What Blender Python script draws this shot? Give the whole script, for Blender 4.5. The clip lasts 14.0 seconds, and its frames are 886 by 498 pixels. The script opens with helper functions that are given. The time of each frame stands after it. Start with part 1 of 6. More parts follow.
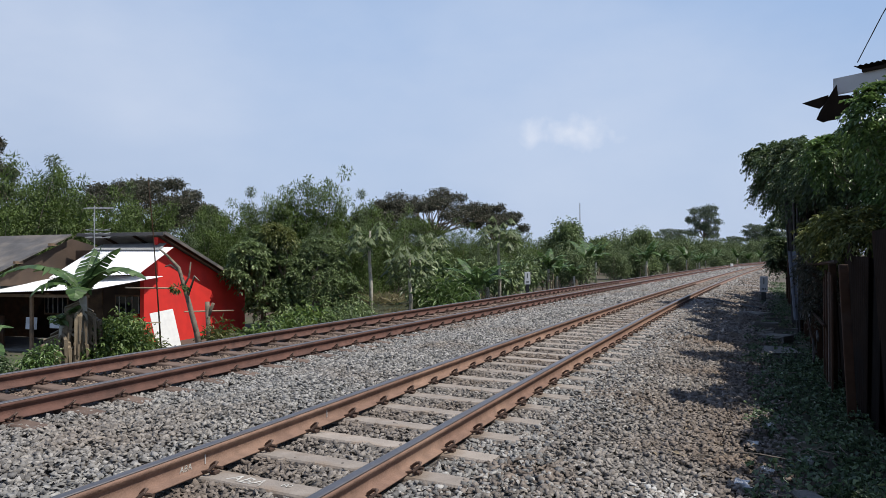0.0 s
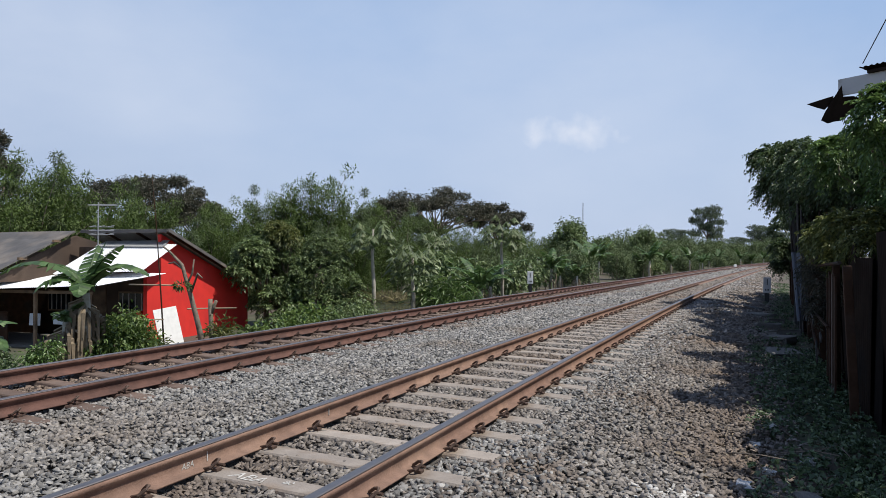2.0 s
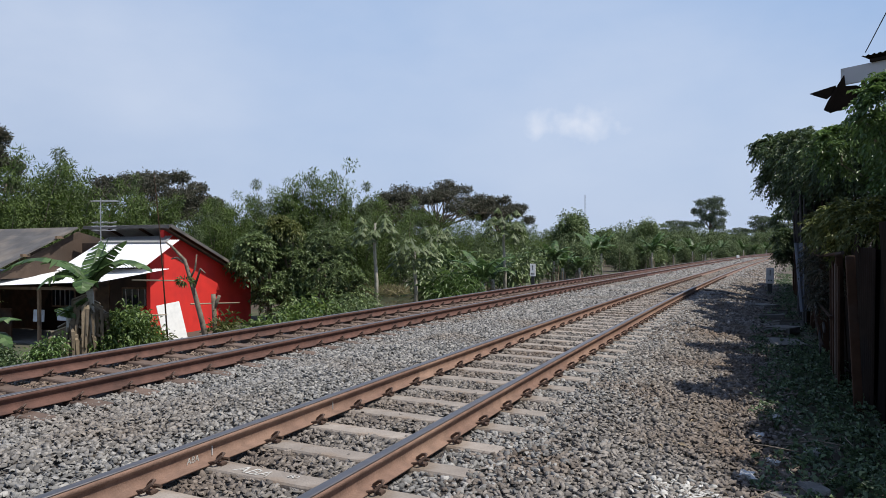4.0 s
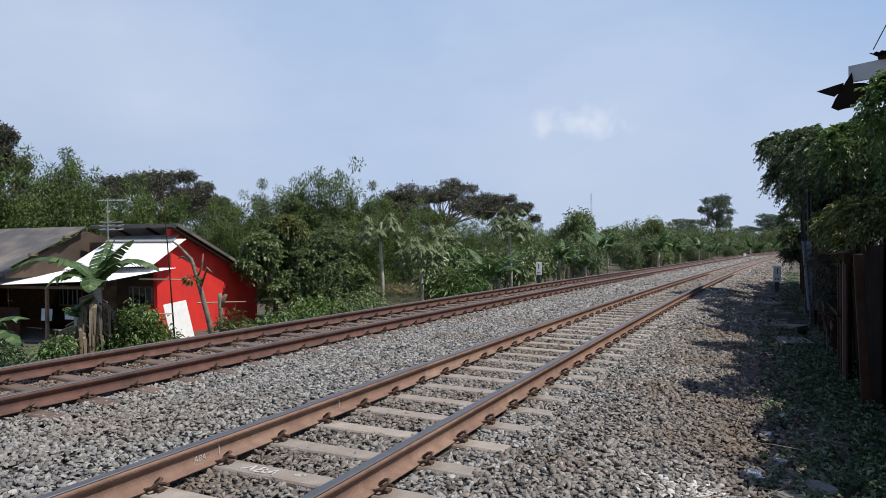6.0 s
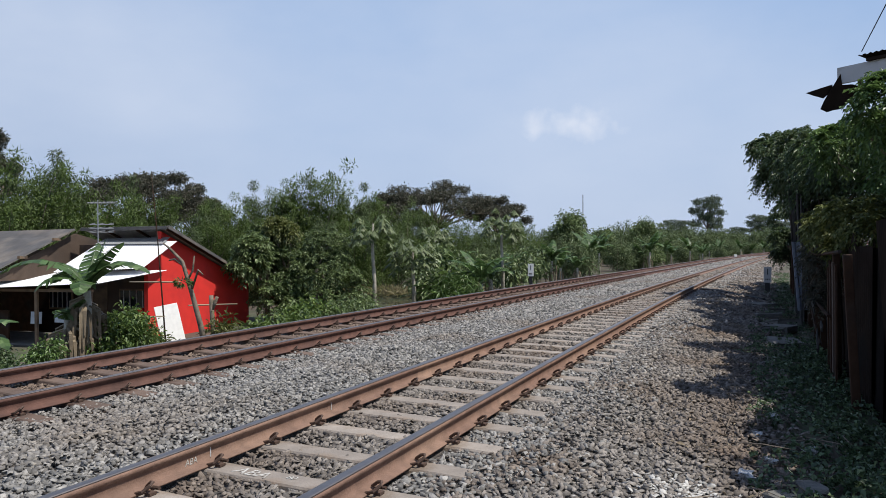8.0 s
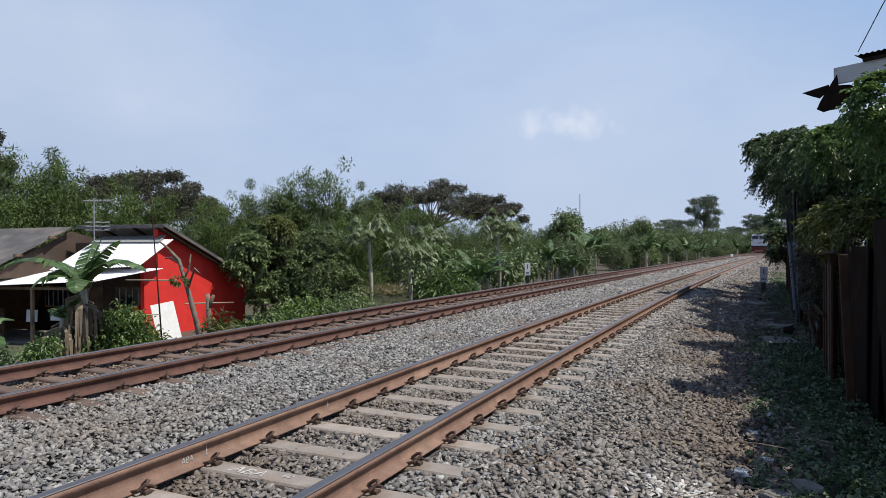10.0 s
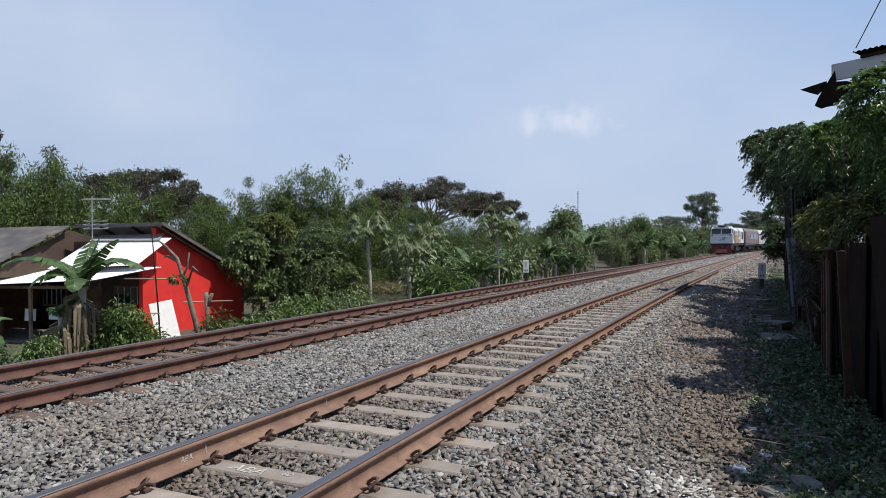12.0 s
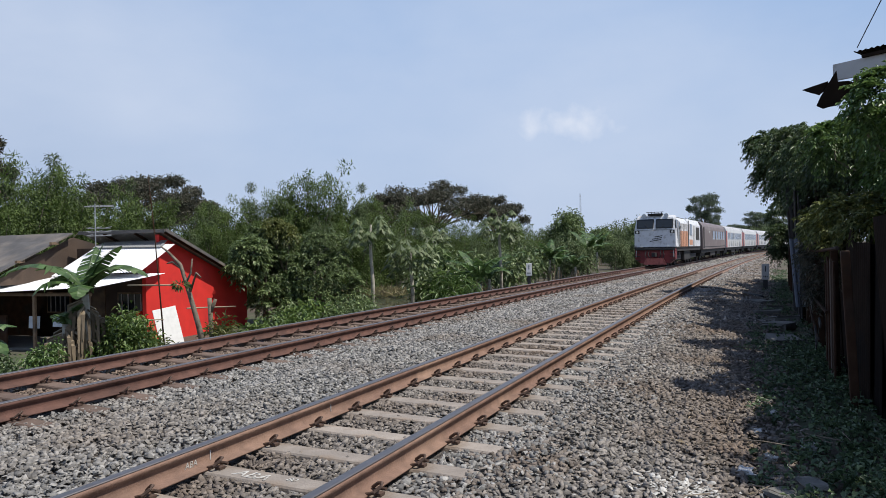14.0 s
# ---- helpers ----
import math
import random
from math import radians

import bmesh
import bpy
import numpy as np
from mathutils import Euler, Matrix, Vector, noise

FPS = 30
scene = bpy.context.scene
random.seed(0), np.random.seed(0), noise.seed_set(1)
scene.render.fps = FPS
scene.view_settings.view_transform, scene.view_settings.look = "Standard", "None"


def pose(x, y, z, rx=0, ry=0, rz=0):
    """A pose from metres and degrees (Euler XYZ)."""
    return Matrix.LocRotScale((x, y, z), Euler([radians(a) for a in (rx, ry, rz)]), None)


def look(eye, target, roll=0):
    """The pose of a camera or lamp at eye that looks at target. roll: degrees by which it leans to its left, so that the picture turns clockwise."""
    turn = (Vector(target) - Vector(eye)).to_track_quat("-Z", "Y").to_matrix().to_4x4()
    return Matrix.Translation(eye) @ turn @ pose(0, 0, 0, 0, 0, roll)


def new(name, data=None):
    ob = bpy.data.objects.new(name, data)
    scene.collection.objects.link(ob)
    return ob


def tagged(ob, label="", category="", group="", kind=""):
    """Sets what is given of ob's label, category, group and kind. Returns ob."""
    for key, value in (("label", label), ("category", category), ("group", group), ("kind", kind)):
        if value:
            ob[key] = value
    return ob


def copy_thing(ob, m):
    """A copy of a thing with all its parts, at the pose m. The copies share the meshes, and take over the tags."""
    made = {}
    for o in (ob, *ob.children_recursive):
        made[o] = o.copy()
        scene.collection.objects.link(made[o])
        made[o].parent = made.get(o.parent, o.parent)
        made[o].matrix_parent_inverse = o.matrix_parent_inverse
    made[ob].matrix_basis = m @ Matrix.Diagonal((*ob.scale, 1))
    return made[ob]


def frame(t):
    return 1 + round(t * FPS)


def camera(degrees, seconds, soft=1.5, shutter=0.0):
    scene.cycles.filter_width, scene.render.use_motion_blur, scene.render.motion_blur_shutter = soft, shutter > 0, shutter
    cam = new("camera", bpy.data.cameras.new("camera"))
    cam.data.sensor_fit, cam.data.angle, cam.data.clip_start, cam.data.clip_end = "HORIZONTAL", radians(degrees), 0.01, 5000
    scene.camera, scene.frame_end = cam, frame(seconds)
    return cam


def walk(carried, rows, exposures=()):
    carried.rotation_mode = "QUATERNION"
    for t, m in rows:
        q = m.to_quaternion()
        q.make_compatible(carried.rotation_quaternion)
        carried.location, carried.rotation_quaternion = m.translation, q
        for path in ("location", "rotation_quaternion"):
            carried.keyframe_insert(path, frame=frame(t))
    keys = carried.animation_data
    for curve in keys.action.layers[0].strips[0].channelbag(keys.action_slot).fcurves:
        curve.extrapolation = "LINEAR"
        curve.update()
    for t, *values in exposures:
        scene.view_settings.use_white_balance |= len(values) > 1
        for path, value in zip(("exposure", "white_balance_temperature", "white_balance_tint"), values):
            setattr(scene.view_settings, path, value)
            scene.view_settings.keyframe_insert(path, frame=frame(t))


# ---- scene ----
cam = camera(63.8, 14.0, 0.6)
EYE_Z = 1.6
TURNS = [
    (0.0, -0.21, 0.489, 0.222), (0.5, 0.141, 0.558, 0.242), (1.0, 0.032, 0.678, -0.099), (1.5, 0.106, 1.013, 0.15),
    (2.0, 0.027, 0.397, -0.145), (2.5, 0.107, 0.164, 0.093), (3.0, 0.017, -0.068, 0.147), (5.5, 0.686, -0.186, 0.54),
    (6.0, 0.687, -0.244, 0.403), (6.5, 0.424, -0.357, 0.186), (7.0, 0.238, -0.384, 0.055), (7.5, 0.0, -0.3, 0.0),
    (8.0, 0.04, -0.122, 0.551), (10.5, -0.236, -0.3, 0.384), (11.0, -0.127, -0.387, 0.384), (11.5, -0.351, -0.342, 0.285),
    (12.0, -0.333, -0.408, 0.593), (12.5, -0.544, -0.09, 1.231), (13.0, -0.33, -0.128, 1.378), (13.5, -0.261, -0.043, 1.432),
    (14.0, -0.116, -0.1, 1.121)]
walk(cam, [(t, pose(0, 0, EYE_Z, 90 + pi, ro, ya)) for t, ya, pi, ro in TURNS])

# ---- light ----
SUN_AZ = Vector((0.93, -0.36, 0)).normalized()
SUN_EL = radians(60)
sun = new("sun", bpy.data.lights.new("sun", "SUN"))
sun.data.energy, sun.data.angle, sun.data.color = 5.0, radians(0.6), (1.0, 0.95, 0.87)
sun_way = Vector((SUN_AZ.x * math.cos(SUN_EL), SUN_AZ.y * math.cos(SUN_EL), math.sin(SUN_EL)))
sun.matrix_basis = look(sun_way * 50, (0, 0, 0))

world = bpy.data.worlds.new("world")
scene.world = world
world.use_nodes = True
wn, wl = world.node_tree.nodes, world.node_tree.links
wn.clear()
w_out = wn.new("ShaderNodeOutputWorld")
w_bg = wn.new("ShaderNodeBackground")
w_bg.inputs["Strength"].default_value = 0.1
sky = wn.new("ShaderNodeTexSky")
sky.sky_type, sky.sun_disc = "NISHITA", False
sky.sun_elevation, sky.sun_rotation = SUN_EL, math.atan2(SUN_AZ.x, SUN_AZ.y)
sky.air_density, sky.dust_density, sky.ozone_density = 1.1, 3.0, 2.0
w_co = wn.new("ShaderNodeTexCoord")
w_map = wn.new("ShaderNodeMapping")
w_map.inputs["Scale"].default_value = (1.0, 1.0, 2.0)
w_map.inputs["Location"].default_value = (0.35, 0.2, 0.1)
w_noise = wn.new("ShaderNodeTexNoise")
w_noise.inputs["Scale"].default_value, w_noise.inputs["Detail"].default_value, w_noise.inputs["Roughness"].default_value = 1.5, 7.0, 0.5
w_ramp = wn.new("ShaderNodeValToRGB")
w_ramp.color_ramp.elements[0].position, w_ramp.color_ramp.elements[1].position = 0.42, 0.8
w_mix = wn.new("ShaderNodeMixRGB")
w_mix.inputs["Color2"].default_value = (6.7, 7.4, 8.8, 1)
wl.new(w_co.outputs["Generated"], w_map.inputs["Vector"])
wl.new(w_map.outputs["Vector"], w_noise.inputs["Vector"])
wl.new(w_noise.outputs["Fac"], w_ramp.inputs["Fac"])
# haze, thicker towards the horizon
w_sep = wn.new("ShaderNodeSeparateXYZ")
wl.new(w_co.outputs["Generated"], w_sep.inputs["Vector"])
w_haze = wn.new("ShaderNodeMapRange")
w_haze.inputs["From Min"].default_value, w_haze.inputs["From Max"].default_value = 0.0, 0.45
w_haze.inputs["To Min"].default_value, w_haze.inputs["To Max"].default_value = 0.95, 0.8
wl.new(w_sep.outputs["Z"], w_haze.inputs["Value"])
w_hmix = wn.new("ShaderNodeMixRGB")
w_tone = wn.new("ShaderNodeMixRGB")
w_tone.inputs["Color1"].default_value, w_tone.inputs["Color2"].default_value = (3.75, 5.35, 8.25, 1), (5.1, 6.15, 8.1, 1)
w_low = wn.new("ShaderNodeMapRange")
w_low.inputs["From Min"].default_value, w_low.inputs["From Max"].default_value = 0.02, 0.3
w_low.inputs["To Min"].default_value, w_low.inputs["To Max"].default_value = 1.0, 0.0
wl.new(w_sep.outputs["Z"], w_low.inputs["Value"])
wl.new(w_low.outputs["Result"], w_tone.inputs["Fac"])
wl.new(w_tone.outputs["Color"], w_hmix.inputs["Color2"])
wl.new(w_haze.outputs["Result"], w_hmix.inputs["Fac"])
wl.new(sky.outputs["Color"], w_hmix.inputs["Color1"])
# deeper blue overhead
w_up = wn.new("ShaderNodeMapRange")
w_up.interpolation_type = "SMOOTHSTEP"
w_up.inputs["From Min"].default_value, w_up.inputs["From Max"].default_value = 0.3, 0.8
wl.new(w_sep.outputs["Z"], w_up.inputs["Value"])
w_zen = wn.new("ShaderNodeMixRGB")
w_zen.inputs["Color2"].default_value = (0.9, 1.7, 3.9, 1)
wl.new(w_up.outputs["Result"], w_zen.inputs["Fac"])
wl.new(w_hmix.outputs["Color"], w_zen.inputs["Color1"])
# a small cumulus bank low over the line
w_dist = wn.new("ShaderNodeVectorMath")
w_dist.operation = "DISTANCE"
w_dist.inputs[1].default_value = (0.178, 0.966, 0.168)
w_m2 = wn.new("ShaderNodeMapping")
w_m2.inputs["Scale"].default_value = (0.55, 1.0, 1.6)
w_m2.inputs["Location"].default_value = (0.08, 0.0, -0.1008)
wl.new(w_co.outputs["Generated"], w_m2.inputs["Vector"])
wl.new(w_m2.outputs["Vector"], w_dist.inputs[0])
w_n2 = wn.new("ShaderNodeTexNoise")
w_n2.inputs["Scale"].default_value, w_n2.inputs["Detail"].default_value = 26.0, 7.0
wl.new(w_co.outputs["Generated"], w_n2.inputs["Vector"])
w_a = wn.new("ShaderNodeMapRange")
w_a.inputs["From Min"].default_value, w_a.inputs["From Max"].default_value = 0.0, 0.075
w_a.inputs["To Min"].default_value, w_a.inputs["To Max"].default_value = 0.42, -0.3
wl.new(w_dist.outputs["Value"], w_a.inputs["Value"])
w_b = wn.new("ShaderNodeMath")
w_b.operation = "ADD"
wl.new(w_a.outputs["Result"], w_b.inputs[0])
wl.new(w_n2.outputs["Fac"], w_b.inputs[1])
w_c = wn.new("ShaderNodeMapRange")
w_c.inputs["From Min"].default_value, w_c.inputs["From Max"].default_value = 0.55, 0.95
w_c.inputs["To Min"].default_value, w_c.inputs["To Max"].default_value = 0.0, 0.8
wl.new(w_b.outputs["Value"], w_c.inputs["Value"])
w_d = wn.new("ShaderNodeMath")
w_d.operation = "MULTIPLY_ADD"
w_d.inputs[1].default_value = 0.75
w_d.use_clamp = True
wl.new(w_ramp.outputs["Color"], w_d.inputs[0])
wl.new(w_c.outputs["Result"], w_d.inputs[2])
wl.new(w_d.outputs["Value"], w_mix.inputs["Fac"])
# clearer, darker air away from the sun's side
w_west = wn.new("ShaderNodeMapRange")
w_west.interpolation_type = "SMOOTHSTEP"
w_west.inputs["From Min"].default_value, w_west.inputs["From Max"].default_value = -0.75, -0.1
w_west.inputs["To Min"].default_value, w_west.inputs["To Max"].default_value = 1.0, 0.0
wl.new(w_sep.outputs["X"], w_west.inputs["Value"])
w_side = wn.new("ShaderNodeMixRGB")
w_side.blend_type = "MULTIPLY"
w_side.inputs["Color2"].default_value = (0.78, 0.81, 0.85, 1)
wl.new(w_west.outputs["Result"], w_side.inputs["Fac"])
wl.new(w_zen.outputs["Color"], w_side.inputs["Color1"])
wl.new(w_side.outputs["Color"], w_mix.inputs["Color1"])
wl.new(w_mix.outputs["Color"], w_bg.inputs["Color"])
wl.new(w_bg.outputs["Background"], w_out.inputs["Surface"])
scene.view_settings.exposure = 0.0

# ---- materials ----


def mat(name, base, rough=0.8, metal=0.0, vary=0.25, scale=6.0, bump=0.2, bscale=None, stain=None, stain_scale=1.5,
        stain_at=(0.5, 0.65), island=0.0, per_object=0.0, leafy=False, alt=None, bdist=0.02, spec=0.5):
    """A surface with fine grain, large stains and, where asked, a change from piece to piece."""
    m = bpy.data.materials.new(name)
    m.use_nodes = True
    nd, ln = m.node_tree.nodes, m.node_tree.links
    b = nd["Principled BSDF"]
    b.inputs["Roughness"].default_value, b.inputs["Metallic"].default_value = rough, metal
    b.inputs["Specular IOR Level"].default_value = spec
    co = nd.new("ShaderNodeTexCoord")
    n1 = nd.new("ShaderNodeTexNoise")
    n1.inputs["Scale"].default_value, n1.inputs["Detail"].default_value = scale, 8.0
    ln.new(co.outputs["Object"], n1.inputs["Vector"])
    r1 = nd.new("ShaderNodeMapRange")
    r1.inputs["From Min"].default_value, r1.inputs["From Max"].default_value = 0.25, 0.75
    r1.inputs["To Min"].default_value, r1.inputs["To Max"].default_value = 1 - vary, 1 + vary
    ln.new(n1.outputs["Fac"], r1.inputs["Value"])
    col = nd.new("ShaderNodeRGB")
    col.outputs[0].default_value = (*base, 1)
    cur = col.outputs[0]
    if alt is not None:
        geo = nd.new("ShaderNodeNewGeometry")
        mx = nd.new("ShaderNodeMixRGB")
        mx.inputs["Color2"].default_value = (*alt, 1)
        ln.new(geo.outputs["Random Per Island"], mx.inputs["Fac"])
        ln.new(cur, mx.inputs["Color1"])
        cur = mx.outputs["Color"]
    if stain is not None:
        n2 = nd.new("ShaderNodeTexNoise")
        n2.inputs["Scale"].default_value, n2.inputs["Detail"].default_value = stain_scale, 6.0
        ln.new(co.outputs["Object"], n2.inputs["Vector"])
        r2 = nd.new("ShaderNodeMapRange")
        r2.inputs["From Min"].default_value, r2.inputs["From Max"].default_value = stain_at
        ln.new(n2.outputs["Fac"], r2.inputs["Value"])
        mx = nd.new("ShaderNodeMixRGB")
        mx.inputs["Color2"].default_value = (*stain, 1)
        ln.new(r2.outputs["Result"], mx.inputs["Fac"])
        ln.new(cur, mx.inputs["Color1"])
        cur = mx.outputs["Color"]
    hs = nd.new("ShaderNodeHueSaturation")
    ln.new(cur, hs.inputs["Color"])
    val = r1.outputs["Result"]
    for amount, kind in ((island, "i"), (per_object, "o")):
        if amount:
            src = nd.new("ShaderNodeNewGeometry").outputs["Random Per Island"] if kind == "i" else nd.new("ShaderNodeObjectInfo").outputs["Random"]
            r3 = nd.new("ShaderNodeMapRange")
            r3.inputs["To Min"].default_value, r3.inputs["To Max"].default_value = 1 - amount, 1 + amount
            ln.new(src, r3.inputs["Value"])
            mu = nd.new("ShaderNodeMath")
            mu.operation = "MULTIPLY"
            ln.new(val, mu.inputs[0])
            ln.new(r3.outputs["Result"], mu.inputs[1])
            val = mu.outputs["Value"]
    ln.new(val, hs.inputs["Value"])
    ln.new(hs.outputs["Color"], b.inputs["Base Color"])
    if bump:
        nb = nd.new("ShaderNodeTexNoise")
        nb.inputs["Scale"].default_value, nb.inputs["Detail"].default_value = bscale or scale * 4, 6.0
        ln.new(co.outputs["Object"], nb.inputs["Vector"])
        bp = nd.new("ShaderNodeBump")
        bp.inputs["Strength"].default_value, bp.inputs["Distance"].default_value = bump, bdist
        ln.new(nb.outputs["Fac"], bp.inputs["Height"])
        ln.new(bp.outputs["Normal"], b.inputs["Normal"])
    if leafy:
        tr = nd.new("ShaderNodeBsdfTranslucent")
        ln.new(hs.outputs["Color"], tr.inputs["Color"])
        ms = nd.new("ShaderNodeMixShader")
        ms.inputs["Fac"].default_value = 0.3
        ln.new(b.outputs["BSDF"], ms.inputs[1])
        ln.new(tr.outputs["BSDF"], ms.inputs[2])
        ln.new(ms.outputs["Shader"], nd["Material Output"].inputs["Surface"])
    return m


M = {}
M["earth"] = mat("earth", (0.085, 0.066, 0.05), 0.95, 0, 0.3, 1.2, 0.5, 20, stain=(0.06, 0.07, 0.035), stain_scale=0.35, stain_at=(0.45, 0.6))
M["ballast_bed"] = mat("ballast_bed", (0.085, 0.08, 0.075), 0.95, 0, 0.6, 26.0, 1.0, 34, stain=(0.12, 0.1, 0.085), stain_scale=0.5, stain_at=(0.4, 0.75), bdist=0.06)
M["stone"] = mat("stone", (0.165, 0.162, 0.158), 0.9, 0, 0.22, 30.0, 0.4, 60, island=0.32, alt=(0.27, 0.26, 0.245), stain=(0.185, 0.15, 0.12), stain_scale=0.45, stain_at=(0.52, 0.72))
M["stone_brown"] = mat("stone_brown", (0.15, 0.136, 0.124), 0.92, 0, 0.22, 30.0, 0.4, 60, island=0.3, alt=(0.235, 0.213, 0.192), stain=(0.15, 0.115, 0.09), stain_scale=0.6, stain_at=(0.45, 0.65))
M["stone_rusty"] = mat("stone_rusty", (0.13, 0.095, 0.075), 0.95, 0, 0.25, 30.0, 0.4, 60, island=0.4, alt=(0.2, 0.15, 0.115))
M["rust_steel"] = mat("rust_steel", (0.19, 0.113, 0.083), 0.75, 0.1, 0.25, 9.0, 0.25, 60, stain=(0.26, 0.165, 0.118), stain_scale=1.3, stain_at=(0.4, 0.7))
M["rust_dark"] = mat("rust_dark", (0.115, 0.056, 0.042), 0.8, 0.1, 0.3, 9.0, 0.25, 60, stain=(0.08, 0.04, 0.031), stain_scale=2.0)
M["polished"] = mat("polished", (0.27, 0.245, 0.235), 0.46, 1.0, 0.1, 14.0, 0.05, 90, stain=(0.3, 0.22, 0.18), stain_scale=3.0, stain_at=(0.6, 0.8))
M["sleeper"] = mat("sleeper", (0.27, 0.235, 0.205), 0.92, 0, 0.18, 7.0, 0.3, 50, stain=(0.22, 0.17, 0.13), stain_scale=2.5, per_object=0.12)
M["sleeper_rusty"] = mat("sleeper_rusty", (0.13, 0.09, 0.07), 0.92, 0, 0.2, 7.0, 0.3, 50, stain=(0.09, 0.055, 0.042), stain_scale=2.5, per_object=0.15)
M["clip"] = mat("clip", (0.1, 0.065, 0.05), 0.7, 0.4, 0.3, 30.0, 0.2, 80)
M["white_paint"] = mat("white_paint", (0.8, 0.79, 0.76), 0.7, 0, 0.08, 9.0, 0.1)
M["bamboo"] = mat("bamboo_leaf", (0.07, 0.112, 0.024), 0.75, 0, 0.3, 0.35, 0, island=0.15, leafy=True, alt=(0.1, 0.146, 0.034))
# bamboo leaf paled to carry distance haze in its base colour
M["bamboo_hazed"] = mat("bamboo_leaf_hazed", (0.09, 0.13, 0.05), 0.75, 0, 0.3, 0.2, 0, island=0.2, leafy=True, alt=(0.13, 0.17, 0.075))
M["broad"] = mat("broad_leaf", (0.085, 0.135, 0.045), 0.42, 0, 0.3, 0.6, 0, island=0.4, leafy=True, alt=(0.17, 0.22, 0.095))
M["bush"] = mat("bush_leaf", (0.065, 0.13, 0.03), 0.5, 0, 0.3, 0.8, 0, island=0.45, leafy=True, alt=(0.13, 0.18, 0.05))
M["fresh"] = mat("fresh_leaf", (0.07, 0.135, 0.035), 0.38, 0, 0.25, 1.0, 0, island=0.4, leafy=True, alt=(0.13, 0.2, 0.06))
# glossy leaf in a darker green, with the crowns' shade in the colour
M["shade"] = mat("glossy_shaded_leaf", (0.045, 0.085, 0.03), 0.36, 0, 0.3, 1.0, 0, island=0.45, leafy=True, alt=(0.1, 0.135, 0.06))
M["olive"] = mat("olive_leaf", (0.085, 0.12, 0.03), 0.5, 0, 0.3, 1.0, 0, island=0.4, leafy=True, alt=(0.16, 0.17, 0.055))
M["raintree"] = mat("raintree_leaf", (0.055, 0.07, 0.042), 0.7, 0, 0.3, 0.3, 0, island=0.4, leafy=True, alt=(0.095, 0.085, 0.065))
M["banana"] = mat("banana_leaf", (0.045, 0.095, 0.026), 0.5, 0, 0.2, 5.0, 0.3, 30, leafy=True, island=0.25, alt=(0.085, 0.145, 0.045))
M["dry_leaf"] = mat("dry_leaf", (0.19, 0.15, 0.1), 0.85, 0, 0.3, 8.0, 0.3, island=0.3)
M["papaya"] = mat("papaya_leaf", (0.1, 0.145, 0.06), 0.5, 0, 0.2, 3.0, 0, leafy=True, island=0.3, alt=(0.15, 0.18, 0.08))
M["bark"] = mat("bark", (0.19, 0.155, 0.12), 0.95, 0, 0.3, 9.0, 0.6, 30, stain=(0.1, 0.085, 0.06), stain_scale=4)
M["bark_pale"] = mat("bark_pale", (0.4, 0.37, 0.31), 0.95, 0, 0.2, 9.0, 0.5, 30, stain=(0.2, 0.19, 0.14), stain_scale=4)
M["grass"] = mat("grass", (0.14, 0.17, 0.06), 0.7, 0, 0.3, 1.0, 0, leafy=True, island=0.4, alt=(0.3, 0.25, 0.13))
M["dry_grass"] = mat("dry_grass", (0.38, 0.32, 0.2), 0.8, 0, 0.3, 1.0, 0, leafy=True, island=0.3, alt=(0.22, 0.22, 0.1))
M["weed"] = mat("weed", (0.06, 0.115, 0.05), 0.45, 0, 0.3, 2.0, 0, leafy=True, island=0.45, alt=(0.11, 0.15, 0.075))
M["red_wall"] = mat("red_wall", (0.68, 0.03, 0.022), 0.75, 0, 0.12, 1.2, 0.12, 40, stain=(0.5, 0.022, 0.02), stain_scale=1.1, stain_at=(0.5, 0.75))
M["zinc_white"] = mat("zinc_white", (0.78, 0.79, 0.8), 0.45, 0.15, 0.08, 2.0, 0.1, 30, stain=(0.6, 0.6, 0.6), stain_scale=1.0, stain_at=(0.55, 0.75))
M["zinc_dark"] = mat("zinc_dark", (0.105, 0.1, 0.098), 0.75, 0.2, 0.25, 2.5, 0.15, 30, stain=(0.19, 0.165, 0.14), stain_scale=0.9, stain_at=(0.45, 0.65))
M["zinc_grey"] = mat("zinc_grey", (0.3, 0.295, 0.285), 0.6, 0.3, 0.2, 2.5, 0.15, 30, stain=(0.2, 0.17, 0.14), stain_scale=1.4, stain_at=(0.5, 0.7))
M["old_board"] = mat("old_board", (0.06, 0.058, 0.056), 0.9, 0, 0.35, 4.0, 0.4, 25, spec=0.15, per_object=0.3, stain=(0.05, 0.045, 0.04), stain_scale=3)
M["worn_paint"] = mat("worn_paint", (0.5, 0.49, 0.46), 0.85, 0, 0.25, 25.0, 0.2, stain=(0.27, 0.24, 0.21), stain_scale=22, stain_at=(0.45, 0.6))
# rusty zinc taken near black: the sunless side's shade is in the colour
M["zinc_rust_shaded"] = mat("zinc_rust_shaded", (0.024, 0.017, 0.013), 0.95, 0.0, 0.35, 3.0, 0.3, 30, spec=0.08, stain=(0.014, 0.012, 0.011), stain_scale=1.5)
M["brown_wall"] = mat("brown_wall", (0.085, 0.058, 0.042), 0.9, 0, 0.3, 2.0, 0.25, 20, stain=(0.05, 0.036, 0.028), stain_scale=1.0)
M["timber"] = mat("timber", (0.2, 0.135, 0.085), 0.85, 0, 0.3, 5.0, 0.4, 25, per_object=0.25, stain=(0.1, 0.075, 0.055), stain_scale=2)
